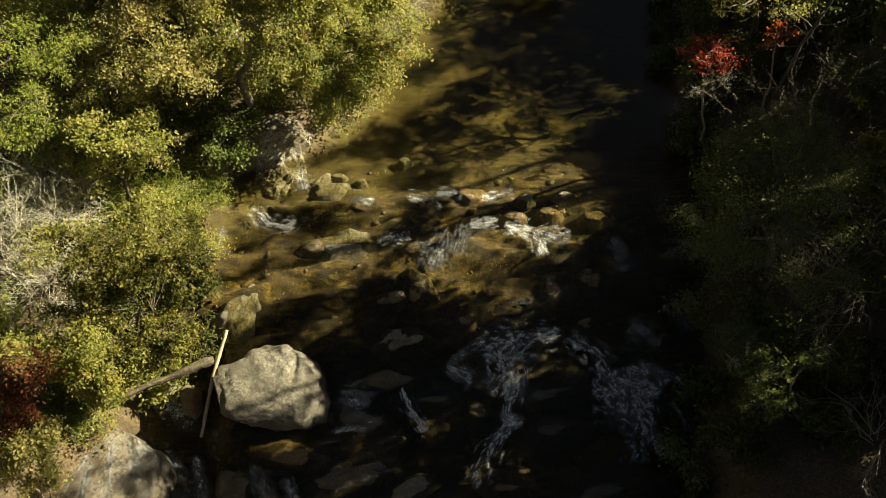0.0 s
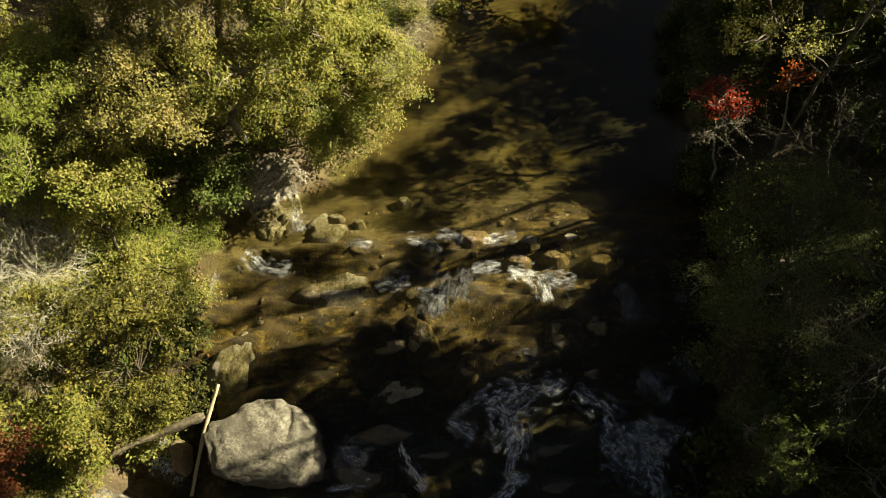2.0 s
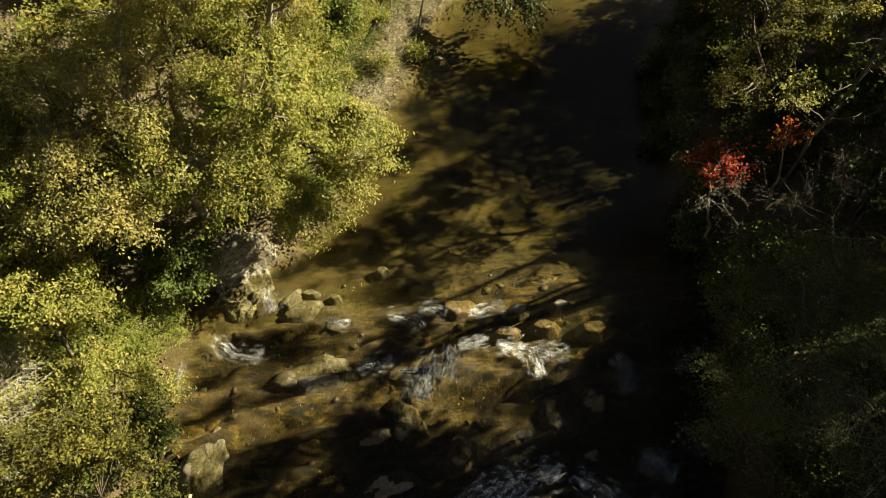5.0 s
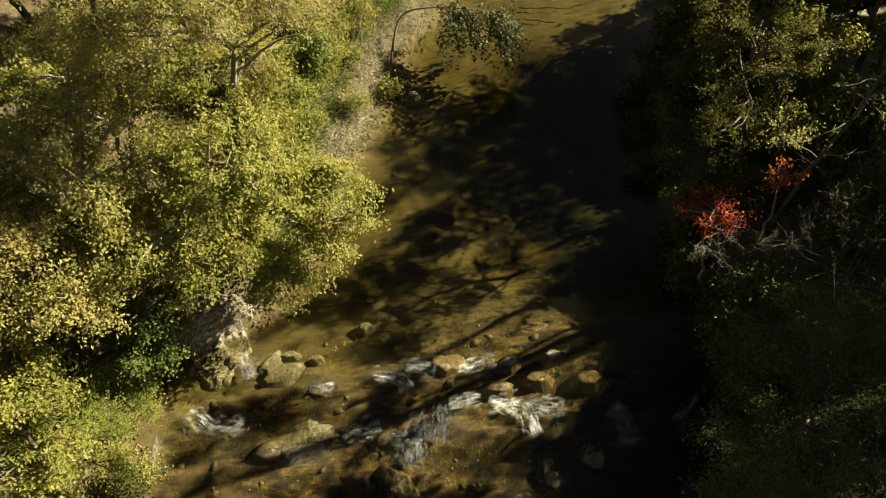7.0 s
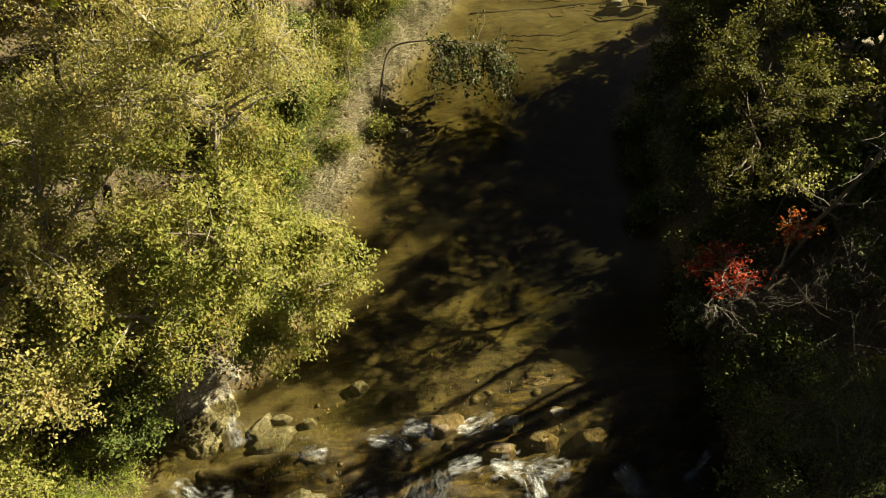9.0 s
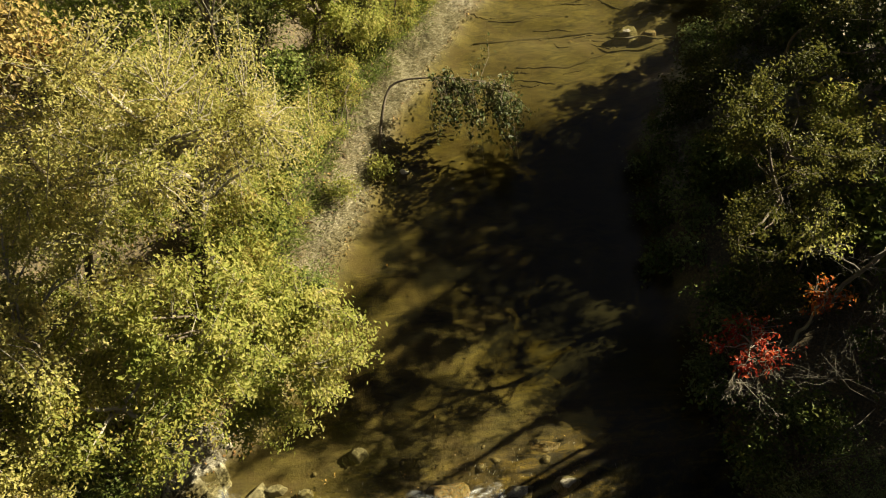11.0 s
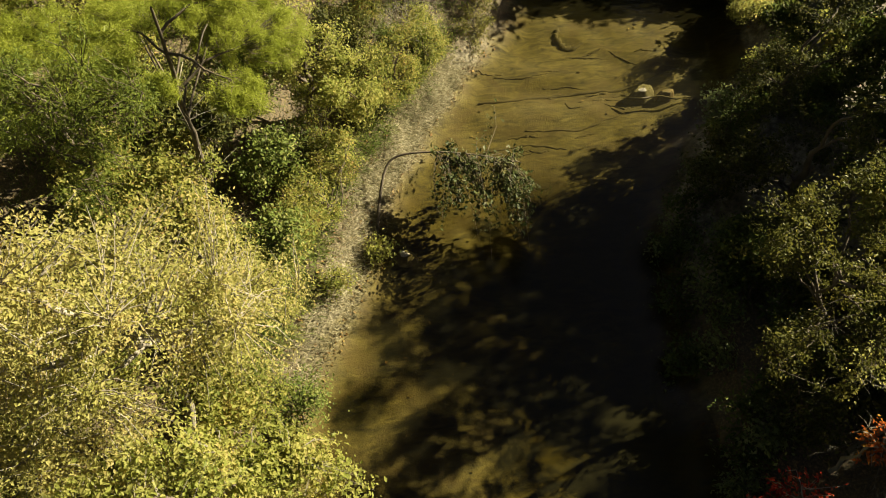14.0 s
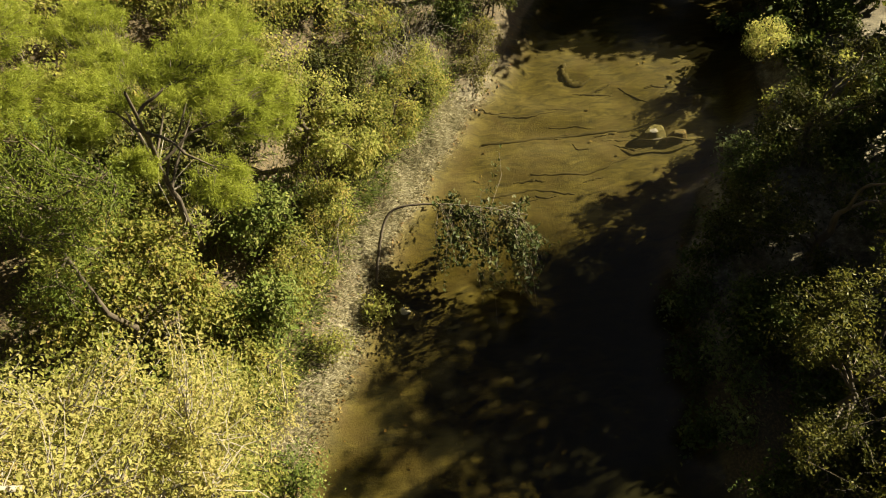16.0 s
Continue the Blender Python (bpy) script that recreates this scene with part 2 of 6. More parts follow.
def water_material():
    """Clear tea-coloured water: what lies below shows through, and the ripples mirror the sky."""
    m, nt, bsdf, out = material("tea_brown_water")
    nt.nodes.remove(bsdf)
    clear = nt.nodes.new("ShaderNodeBsdfTransparent")
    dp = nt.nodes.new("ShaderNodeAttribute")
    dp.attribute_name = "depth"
    at = nt.nodes.new("ShaderNodeAttribute")
    at.attribute_name = "rough"
    wave = noise_tex(nt, mapped(nt, (2.4, 1.1, 1)), 3.4, 7.0, 0.74, 1.4)
    swell = nt.nodes.new("ShaderNodeMath")
    swell.operation = "MULTIPLY_ADD"
    nt.links.new(wave, swell.inputs[0])
    swell.inputs[1].default_value, swell.inputs[2].default_value = 5.0, -2.5
    on = nt.nodes.new("ShaderNodeMath")
    on.operation = "MULTIPLY_ADD"
    nt.links.new(swell.outputs[0], on.inputs[0])
    nt.links.new(at.outputs["Fac"], on.inputs[1])
    on.inputs[2].default_value = 1.0
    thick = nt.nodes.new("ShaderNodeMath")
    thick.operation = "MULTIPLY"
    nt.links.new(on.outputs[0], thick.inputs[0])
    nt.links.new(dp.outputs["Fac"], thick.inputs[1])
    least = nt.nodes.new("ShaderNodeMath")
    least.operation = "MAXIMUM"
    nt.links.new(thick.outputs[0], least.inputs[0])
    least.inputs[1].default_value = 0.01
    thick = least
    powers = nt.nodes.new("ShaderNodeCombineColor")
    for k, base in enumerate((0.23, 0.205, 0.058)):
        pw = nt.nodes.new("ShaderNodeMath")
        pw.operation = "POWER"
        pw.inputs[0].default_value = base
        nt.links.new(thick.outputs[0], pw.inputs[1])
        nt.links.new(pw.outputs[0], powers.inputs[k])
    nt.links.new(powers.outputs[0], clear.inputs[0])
    gloss = node(nt, "ShaderNodeBsdfGlossy", Roughness=0.03)
    fres = node(nt, "ShaderNodeFresnel", IOR=1.33)
    v = mapped(nt, (1, 1.6, 1))
    a = noise_tex(nt, v, 7.5, 6.0, 0.68, 0.6)
    b = node(nt, "ShaderNodeBump", Distance=0.05)
    st = nt.nodes.new("ShaderNodeMath")
    st.operation = "MULTIPLY_ADD"
    nt.links.new(at.outputs["Fac"], st.inputs[0])
    st.inputs[1].default_value, st.inputs[2].default_value = 0.38, 0.10
    nt.links.new(st.outputs[0], b.inputs["Strength"])
    nt.links.new(a, b.inputs["Height"])
    nt.links.new(b.outputs[0], gloss.inputs["Normal"])
    ms = nt.nodes.new("ShaderNodeMixShader")
    nt.links.new(fres.outputs[0], ms.inputs[0])
    nt.links.new(clear.outputs[0], ms.inputs[1])
    nt.links.new(gloss.outputs[0], ms.inputs[2])
    streak = noise_tex(nt, mapped(nt, (4.6, 1.7, 1)), 3.0, 7.0, 0.74, 1.3)
    patchy = noise_tex(nt, mapped(nt), 0.9, 3.0, 0.6)
    air = mix(nt, 1.0, ramp(nt, streak, [(0.60, (0, 0, 0)), (0.76, (0.32, 0.32, 0.32))]), ramp(nt, patchy, [(0.48, (0, 0, 0)), (0.66, (1, 1, 1))]), "MULTIPLY")
    air = mix(nt, 1.0, air, at.outputs["Color"], "MULTIPLY")
    froth = nt.nodes.new("ShaderNodeBsdfDiffuse")
    froth.inputs[0].default_value = (0.55, 0.50, 0.38, 1)
    nt.links.new(b.outputs[0], froth.inputs["Normal"])
    ms2 = nt.nodes.new("ShaderNodeMixShader")
    nt.links.new(air, ms2.inputs[0])
    nt.links.new(ms.outputs[0], ms2.inputs[1])
    nt.links.new(froth.outputs[0], ms2.inputs[2])
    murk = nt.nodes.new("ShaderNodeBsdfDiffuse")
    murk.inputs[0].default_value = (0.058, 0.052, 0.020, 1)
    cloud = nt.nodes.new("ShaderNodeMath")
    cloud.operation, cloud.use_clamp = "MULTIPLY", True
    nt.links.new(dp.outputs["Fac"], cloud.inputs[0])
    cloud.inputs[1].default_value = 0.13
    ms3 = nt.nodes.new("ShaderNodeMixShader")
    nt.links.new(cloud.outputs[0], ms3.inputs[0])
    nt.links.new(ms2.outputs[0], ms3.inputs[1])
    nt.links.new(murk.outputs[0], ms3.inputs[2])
    nt.links.new(ms3.outputs[0], out.inputs[0])
    return m


def foam_material():
    """White water: torn, stringy froth along the flow with gaps between."""
    m, nt, bsdf, out = material("white_froth")
    uv = nt.nodes.new("ShaderNodeUVMap")
    mp = nt.nodes.new("ShaderNodeMapping")
    mp.inputs["Scale"].default_value = (2.6, 3.4, 1)
    nt.links.new(uv.outputs[0], mp.inputs[0])
    n = noise_tex(nt, mp.outputs[0], 9.0, 8.0, 0.8, 1.2)
    at = nt.nodes.new("ShaderNodeAttribute")
    at.attribute_name = "froth"
    soft = nt.nodes.new("ShaderNodeMath")
    soft.operation = "POWER"
    nt.links.new(at.outputs["Fac"], soft.inputs[0])
    soft.inputs[1].default_value = 1.05
    torn = ramp(nt, n, [(0.42, (0.0, 0.0, 0.0)), (0.64, (1, 1, 1))])
    mul = nt.nodes.new("ShaderNodeMath")
    mul.operation = "MULTIPLY"
    mul.use_clamp = True
    nt.links.new(soft.outputs[0], mul.inputs[0])
    nt.links.new(torn, mul.inputs[1])
    fac = mul.outputs[0]
    bsdf.inputs["Base Color"].default_value = (0.80, 0.82, 0.82, 1)
    bsdf.inputs["Roughness"].default_value = 0.5
    bump(nt, n, 0.8, 0.08, bsdf)
    clear = nt.nodes.new("ShaderNodeBsdfTransparent")
    ms = nt.nodes.new("ShaderNodeMixShader")
    nt.links.new(fac, ms.inputs[0])
    nt.links.new(clear.outputs[0], ms.inputs[1])
    nt.links.new(bsdf.outputs[0], ms.inputs[2])
    nt.links.new(ms.outputs[0], out.inputs[0])
    return m


M_GROUND, M_WATER, M_FOAM = ground_material(), water_material(), foam_material()

# ---- mesh helpers ----


class Geo:
    """Collects vertices and faces of one mesh."""

    def __init__(self):
        self.v, self.f, self.n = [], [], 0

    def add(self, verts, faces):
        self.v.append(np.asarray(verts, dtype=np.float64).reshape(-1, 3))
        self.f.append(np.asarray(faces, dtype=np.int64) + self.n)
        self.n += len(self.v[-1])

    def mesh(self, name, mat, smooth=True):
        me = bpy.data.meshes.new(name)
        v = np.concatenate(self.v)
        me.vertices.add(len(v))
        me.vertices.foreach_set("co", v.astype(np.float32).ravel())
        loops = np.concatenate([f.ravel() for f in self.f])
        sizes = np.concatenate([np.full(len(f), f.shape[1]) for f in self.f])
        me.loops.add(len(loops))
        me.loops.foreach_set("vertex_index", loops.astype(np.int32))
        me.polygons.add(len(sizes))
        me.polygons.foreach_set("loop_start", (np.cumsum(sizes) - sizes).astype(np.int32))
        me.polygons.foreach_set("use_smooth", np.full(len(sizes), smooth))
        me.update(calc_edges=True)
        me.materials.append(mat)
        return me


def part(name, geo, mat, parent, label="", smooth=True):
    ob = new(name, geo.mesh(name, mat, smooth))
    ob.parent = parent
    return tagged(ob, label) if label else ob


def unit(v):
    return v / np.maximum(np.linalg.norm(v, axis=-1, keepdims=True), 1e-9)


def smooth(a, b, x):
    t = np.clip((x - a) / (b - a), 0, 1)
    return t * t * (3 - 2 * t)


_table = np.random.RandomState(7).rand(64, 64)


def field(x, y, size, octaves=3):
    """Smooth noise over the plan, about -0.5 to 0.5, with features of that size."""
    total, amp = np.zeros_like(np.asarray(x, dtype=float)), 1.0
    for k in range(octaves):
        u, v = np.asarray(x) / size + 11.3 * k, np.asarray(y) / size + 5.7 * k
        i, j = np.floor(u).astype(int), np.floor(v).astype(int)
        a, b = smooth(0, 1, u - i), smooth(0, 1, v - j)
        g = lambda p, q: _table[p % 64, q % 64]
        total = total + amp * ((g(i, j) * (1 - a) + g(i + 1, j) * a) * (1 - b) + (g(i, j + 1) * (1 - a) + g(i + 1, j + 1) * a) * b - 0.5)
        size, amp = size / 2, amp / 2
    return total


def tube(geo, pts, radii, sides=6):
    """A tapered round stem along a line of points."""
    pts = np.asarray(pts, dtype=float)
    n = len(pts)
    d = unit(np.gradient(pts, axis=0))
    ref = np.array([0.31, 0.87, 0.39])
    a = unit(np.cross(d, ref))
    b = np.cross(d, a)
    ang = np.arange(sides) * 2 * math.pi / sides
    ring = np.cos(ang)[None, :, None] * a[:, None] + np.sin(ang)[None, :, None] * b[:, None]
    v = pts[:, None] + ring * np.asarray(radii)[:, None, None]
    i, j = np.meshgrid(np.arange(n - 1), np.arange(sides), indexing="ij")
    k = (j + 1) % sides
    geo.add(v, np.stack([i * sides + j, i * sides + k, (i + 1) * sides + k, (i + 1) * sides + j], -1).reshape(-1, 4))


def bent(rs, a, b, n, wander, sag=0.0):
    """A wandering line from a to b; sag lowers (or, minus, lifts) its middle."""
    t = np.linspace(0, 1, n)[:, None]
    p = np.asarray(a) * (1 - t) + np.asarray(b) * t
    w = np.cumsum(rs.randn(n, 3), axis=0)
    w = w - w[:1] * (1 - t) - w[-1:] * t
    p = p + w * wander
    p[:, 2] -= sag * 4 * (t * (1 - t))[:, 0]
    return p


def stems(geo, a, b, r0, r1, bow):
    """Many thin three-sided twigs at once, from points a to points b."""
    m = len(a)
    mid = (a + b) / 2 + bow
    pts = np.stack([a, mid, b], 1)
    d = unit(b - a)
    u = unit(np.cross(d, np.array([0.3, 0.2, 0.93])))
    w = np.cross(d, u)
    ang = np.arange(3) * 2 * math.pi / 3
    ring = np.cos(ang)[None, :, None] * u[:, None] + np.sin(ang)[None, :, None] * w[:, None]
    rad = np.stack([r0, (r0 + r1) / 2, r1], 1)
    v = pts[:, :, None] + ring[:, None] * rad[:, :, None, None]
    base = np.arange(m)[:, None, None] * 9
    i, j = np.meshgrid(np.arange(2), np.arange(3), indexing="ij")
    k = (j + 1) % 3
    q = np.stack([i * 3 + j, i * 3 + k, (i + 1) * 3 + k, (i + 1) * 3 + j], -1).reshape(1, 6, 4)
    geo.add(v, (q + base).reshape(-1, 4))


def leaves(geo, rs, pos, out, size, slim=0.55, up=0.6, wild=0.62, spread=0.3):
    """Small folded pointed leaves at the points pos, facing roughly up and outward."""
    n = len(pos)
    nor = unit(up * np.array([0.85, 0.26, 0.85]) + 0.42 * out + wild * rs.randn(n, 3))
    ax = unit(np.cross(nor, rs.randn(n, 3)) + np.array([0, 0, -0.25]))
    side = unit(np.cross(nor, ax))
    nor = np.cross(ax, side)
    L = size * (1 + spread * rs.randn(n, 1)).clip(0.45, 1.8)
    w = L * slim * 0.5
    mid = pos + ax * L * 0.45 + nor * L * 0.08
    v = np.stack([pos, mid + side * w, pos + ax * L - nor * L * 0.06, mid - side * w], 1)
    b = np.arange(n)[:, None] * 4
    f = np.stack([np.array([0, 1, 2]) + b, np.array([0, 2, 3]) + b], 1)
    geo.add(v, f.reshape(-1, 3))


# ---- plan of the creek ----
def level(x, y):
    """The water's height: a still pool, a riffle, then small falls towards the near end."""
    yy = y + 0.9 * field(x, y, 2.2, 2) - 2.6 * smooth(-6.6, -7.6, x) * smooth(12.5, 10.0, y)
    return np.interp(yy, [2, 4, 6, 7.5, 9, 10.2, 13, 14.2, 15.5, 60], [-3.1, -2.7, -2.2, -1.7, -0.95, -0.6, -0.35, -0.1, 0, 0])


def banks(y):
    left = np.interp(y, [-60, 4, 8, 11, 14, 16, 17.2, 19, 21, 22.7, 24.4, 29.2, 32.9, 36, 40, 70], [-20, -11.4, -9.6, -8.3, -8.5, -7.2, -4.6, -3.4, -2.7, -2.0, -1.2, 0.76, 2.8, 5.4, 7.5, 24])
    right = np.interp(y, [-60, 5, 10, 15, 19, 24, 27, 30, 33, 36, 40, 70], [2, 7.6, 8.4, 9.2, 9.2, 9.6, 10.2, 11.9, 15.3, 16.4, 18, 36])
    return left + 0.35 * field(y * 0.9, y * 0 + 3.3, 1.2), right + 0.4 * field(y, y * 0 + 9.1, 1.3)


def ground_z(x, y):
    x, y = np.asarray(x, dtype=float), np.asarray(y, dtype=float)
    left, right = banks(y)
    w = level(x, y)
    inside = np.minimum(x - left, right - x)
    t = np.clip((x - left) / (right - left), 0, 1)
    pool = smooth(16.5, 19, y) * smooth(31, 27.5, y + 0.35 * (x - 5))
    depth = 0.36 + 0.16 * smooth(16, 18, y) + pool * (0.05 + 0.75 * smooth(0.15, 0.95, t + 0.5 * field(x, y, 2.5))) + 0.25 * smooth(37, 41, y)
    depth = depth + (0.30 * field(x * 0.7 + 0.5 * y, y * 1.6, 1.5) + 0.16 * field(x, y * 1.4, 0.45, 3)) * smooth(17, 15, y)
    q = (y - 0.26 * x + 0.8 * field(x, y, 2.4, 2)) / 1.15
    saw = q - np.floor(q)
    ledge = (smooth(0.0, 0.75, saw) * smooth(1.0, 0.86, saw) - 0.45) * smooth(-0.25, 0.2, field(x + 50, y, 2.0, 2) + 0.05)
    depth = depth - 0.20 * ledge * smooth(16.8, 15.2, y)
    depth = depth + 0.22 * field(x, y * 1.5, 1.8) * smooth(16, 18, y)
    bed = w - np.maximum(depth, -0.09) * smooth(0, 1.3, inside)
    d = np.maximum(-inside, 0)
    lift = np.where(x < (left + right) / 2, 0.24, 0.20)
    top = np.maximum(w, np.maximum(-1.2, w)) + (0.75 + 0.5 * smooth(12, 9, y)) * smooth(0, 1.0, d) + lift * np.minimum(d, 45) + 0.9 * field(x, y, 5.0) * smooth(0.5, 4, d) + 0.14 * field(x, y, 0.7) * smooth(0, 0.6, d)
    return np.where(inside > 0, bed, top)


def gz(x, y):
    return float(ground_z(np.array([x]), np.array([y]))[0])


def sheet(name, xs, ys, height, mat, attr, value):
    X, Y = np.meshgrid(xs, ys, indexing="ij")
    geo = Geo()
    i, j = np.meshgrid(np.arange(len(xs) - 1), np.arange(len(ys) - 1), indexing="ij")
    a = i * len(ys) + j
    geo.add(np.stack([X, Y, height(X, Y)], -1), np.stack([a, a + len(ys), a + len(ys) + 1, a + 1], -1).reshape(-1, 4))
    ob = new(name, geo.mesh(name, mat))
    at = ob.data.attributes.new(attr, "FLOAT", "POINT")
    at.data.foreach_set("value", value(X, Y).astype(np.float32).ravel())
    return ob


def bed_mask(X, Y):
    left, right = banks(Y)
    return smooth(-0.35, 0.1, np.minimum(X - left, right - X) + 0.4 * field(X, Y, 0.8))


xs = np.concatenate([[-900, -400, -200, -120, -80, -55, -40, -32, -26], np.arange(-22, 24.01, 0.19), [27, 33, 42, 56, 80, 120, 200, 400, 900]])
ys = np.concatenate([[-900, -400, -200, -100, -50, -25, -10, -4, 0], np.arange(2, 17, 0.09), np.arange(17, 46.01, 0.17), [48, 51, 55, 60, 68, 80, 100, 140, 200, 400, 900]])
soil = tagged(sheet("ground", xs, ys, ground_z, M_GROUND, "bed", bed_mask), "leaf-strewn wooded banks and ochre sandy creek bed", "ground", kind="structure")
X, Y = np.meshgrid(xs, ys, indexing="ij")
soil.data.attributes.new("sandy", "FLOAT", "POINT").data.foreach_set("value", smooth(15.6, 17.0, Y - 0.25 * (X - 2) + 0.9 * field(X, Y, 1.5)).astype(np.float32).ravel())

edge = banks(Y)[0] - X
pale = np.maximum(smooth(1.5, 0.7, np.hypot(X + 5.9, Y - 16.5) + 1.2 * field(X, Y, 0.8)), 1.0 * smooth(0.9, 0.35, edge + 0.6 * field(X, Y, 0.9)) * smooth(22, 24, Y) * smooth(37, 35, Y))
soil.data.attributes.new("pale", "FLOAT", "POINT").data.foreach_set("value", pale.astype(np.float32).ravel())


def riffle(X, Y):
    return smooth(16.8, 14.5, Y)


def water_z(X, Y):
    return level(X, Y) + riffle(X, Y) * (0.10 * field(X * 0.8, Y * 1.3, 0.55, 2) + 0.05 * field(X, Y, 0.25, 1))


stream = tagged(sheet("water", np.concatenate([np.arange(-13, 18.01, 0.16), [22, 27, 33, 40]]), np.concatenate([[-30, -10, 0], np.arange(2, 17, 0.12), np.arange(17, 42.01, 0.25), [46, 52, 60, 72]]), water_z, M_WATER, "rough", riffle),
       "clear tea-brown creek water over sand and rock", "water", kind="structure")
stream.visible_shadow = False
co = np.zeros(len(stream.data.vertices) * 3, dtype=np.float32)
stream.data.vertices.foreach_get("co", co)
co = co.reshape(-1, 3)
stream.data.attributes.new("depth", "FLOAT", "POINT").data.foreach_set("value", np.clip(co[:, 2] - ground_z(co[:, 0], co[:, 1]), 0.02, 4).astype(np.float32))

# ---- rocks ----
from mathutils.bvhtree import BVHTree

LABELS = {
    "big": ("boulder", "large pale grey weathered boulder beside the falls"),
    "pale": ("rock", "pale tan weathered rock standing out of the creek"),
    "white": ("rock", "bleached whitish rock in shallow water"),
    "slab": ("flat_rock", "flat brown stone slab awash in the riffle"),
    "ochre": ("flat_rock", "wet ochre stone slab under a film of water"),
    "dark": ("rock", "wet dark stone among the small falls"),
    "leafy": ("rock", "brown rock strewn with fallen autumn leaves"),
    "fall": ("rock_ledge", "wet tan rock ledge with a thin veil of water"),
}
rock_seed = 100


def slab(kind, x, y, top, rx, ry, turn, rs):
    """A broken flat stone: an angular, ragged outline, a stepped top and steep sides."""
    n = 44
    th = np.arange(n) * 2 * math.pi / n
    k = rs.randint(6, 9)
    face = (np.arange(k) + rs.uniform(-0.3, 0.3, k)) * 2 * math.pi / k
    r = np.min(rs.uniform(0.72, 1.05, k)[None] / np.maximum(np.cos(th[:, None] - face[None]), 0.3), axis=1)
    o = rs.rand(2) * 40
    r = r * (1 + 0.19 * field(np.cos(th) * 1.3 + o[0], np.sin(th) * 1.3 + o[1], 0.9, 4))
    rings = np.array([0.02, 0.2, 0.4, 0.58, 0.74, 0.87, 0.95, 1.0, 1.22, 1.7])
    X = rings[:, None] * (r * np.cos(th))[None] * rx
    Y = rings[:, None] * (r * np.sin(th))[None] * ry
    a = 0.10 * min(rx, ry) + 0.02
    f = field(X + o[0], Y * 1.6 + o[1], 0.55, 4)
    Z = a * (1.2 * np.round(f * 5) / 5 + 0.5 * f) + 0.05 * (X * rs.randn() + Y * rs.randn())
    Z = Z - np.quantile(Z[:7], 0.9)
    drop = np.interp(rings, [0, 0.74, 0.87, 0.95, 1.0, 1.22, 1.7], [0, 0, 0.025, 0.055, 0.10, 0.26, 0.85])
    Z = Z - drop[:, None] * (0.45 + 0.5 * min(rx, ry)) + 0.012 * min(rx, ry) * rs.randn(*Z.shape)
    X, Y = X + 0.012 * min(rx, ry) * rs.randn(*X.shape), Y + 0.012 * min(rx, ry) * rs.randn(*Y.shape)
    geo = Geo()
    i, j = np.meshgrid(np.arange(len(rings) - 1), np.arange(n), indexing="ij")
    q = (j + 1) % n
    geo.add(np.stack([X, Y, Z], -1), np.stack([i * n + j, (i + 1) * n + j, (i + 1) * n + q, i * n + q], -1).reshape(-1, 4))
    geo.f.append(np.arange(n)[None])
    name, label = LABELS[kind]
    ob = new(name, geo.mesh(name, ROCKS[kind]))
    ob.matrix_world = pose(x, y, top, 0, 0, turn)
    return tagged(ob, label, "rock", "rocks in the creek")


def rock(kind, x, y, top, rx, ry, turn):
    """A worn, angular stone whose top stands at that height."""
    global rock_seed
    rock_seed += 1
    rs = np.random.RandomState(rock_seed)
    if kind not in ("big", "fall"):
        return slab(kind, x, y, top, rx, ry, turn, rs)
    bm = bmesh.new()
    bmesh.ops.create_icosphere(bm, subdivisions=5, radius=1)
    p = np.array([v.co[:] for v in bm.verts])
    p = np.sign(p) * np.abs(p) ** 0.72
    for _ in range(12):
        n = unit(rs.randn(3) * np.array([1, 1, 0.6]))
        p = p - np.maximum(p @ n - rs.uniform(0.72, 0.98), 0)[:, None] * n * 0.95
    o = rs.rand(2) * 40
    p[:, :2] *= 1 + 0.10 * field(np.cos(np.arctan2(p[:, 1], p[:, 0])) * 1.5 + o[0], np.sin(np.arctan2(p[:, 1], p[:, 0])) * 1.5 + o[1], 0.8, 3)[:, None]
    p[:, 2] = np.where(p[:, 2] > 0.3, 0.3 + (p[:, 2] - 0.3) * 0.22, p[:, 2])
    p = p * np.array([rx, ry, 1.25 if kind == "big" else 1.6])
    if kind == "fall":
        p[:, 2] -= 0.32 * p[:, 0] + 0.10 * p[:, 1] - 0.1 * np.abs(p[:, 1])
    else:
        p[:, 2] += 0.30 * p[:, 1] - 0.06 * p[:, 0]
    out = unit(p)
    rough = np.array([noise.fractal(Vector(q) * 1.3, 0.9, 2.0, 5) + 0.5 * abs(noise.noise(Vector(q) * 2.1 + Vector((9, 3, 1)))) for q in p])
    chips = np.array([noise.fractal(Vector(q) * 4.5 + Vector((2, 7, 5)), 0.8, 2.0, 3) for q in p])
    p = p + out * (0.13 * rough + 0.030 * chips)[:, None]
    seam = np.sin(2.2 * p[:, 1] + 0.7 * p[:, 0] + 3.0 * field(p[:, 0] + o[0], p[:, 1] + o[1], 1.1, 3))
    p[:, 2] -= 0.09 * smooth(0.90, 1.0, seam)
    p[:, 2] -= np.quantile(p[:, 2], 0.97)
    for v, c in zip(bm.verts, p):
        v.co = c
    name, label = LABELS[kind]
    me = bpy.data.meshes.new(name)
    bm.to_mesh(me)
    bm.free()
    me.polygons.foreach_set("use_smooth", np.full(len(me.polygons), True))
    me.materials.append(ROCKS[kind])
    ob = new(name, me)
    ob.matrix_world = pose(x, y, top, 0, 0, turn)
    return tagged(ob, label, "rock", "rocks in the creek")


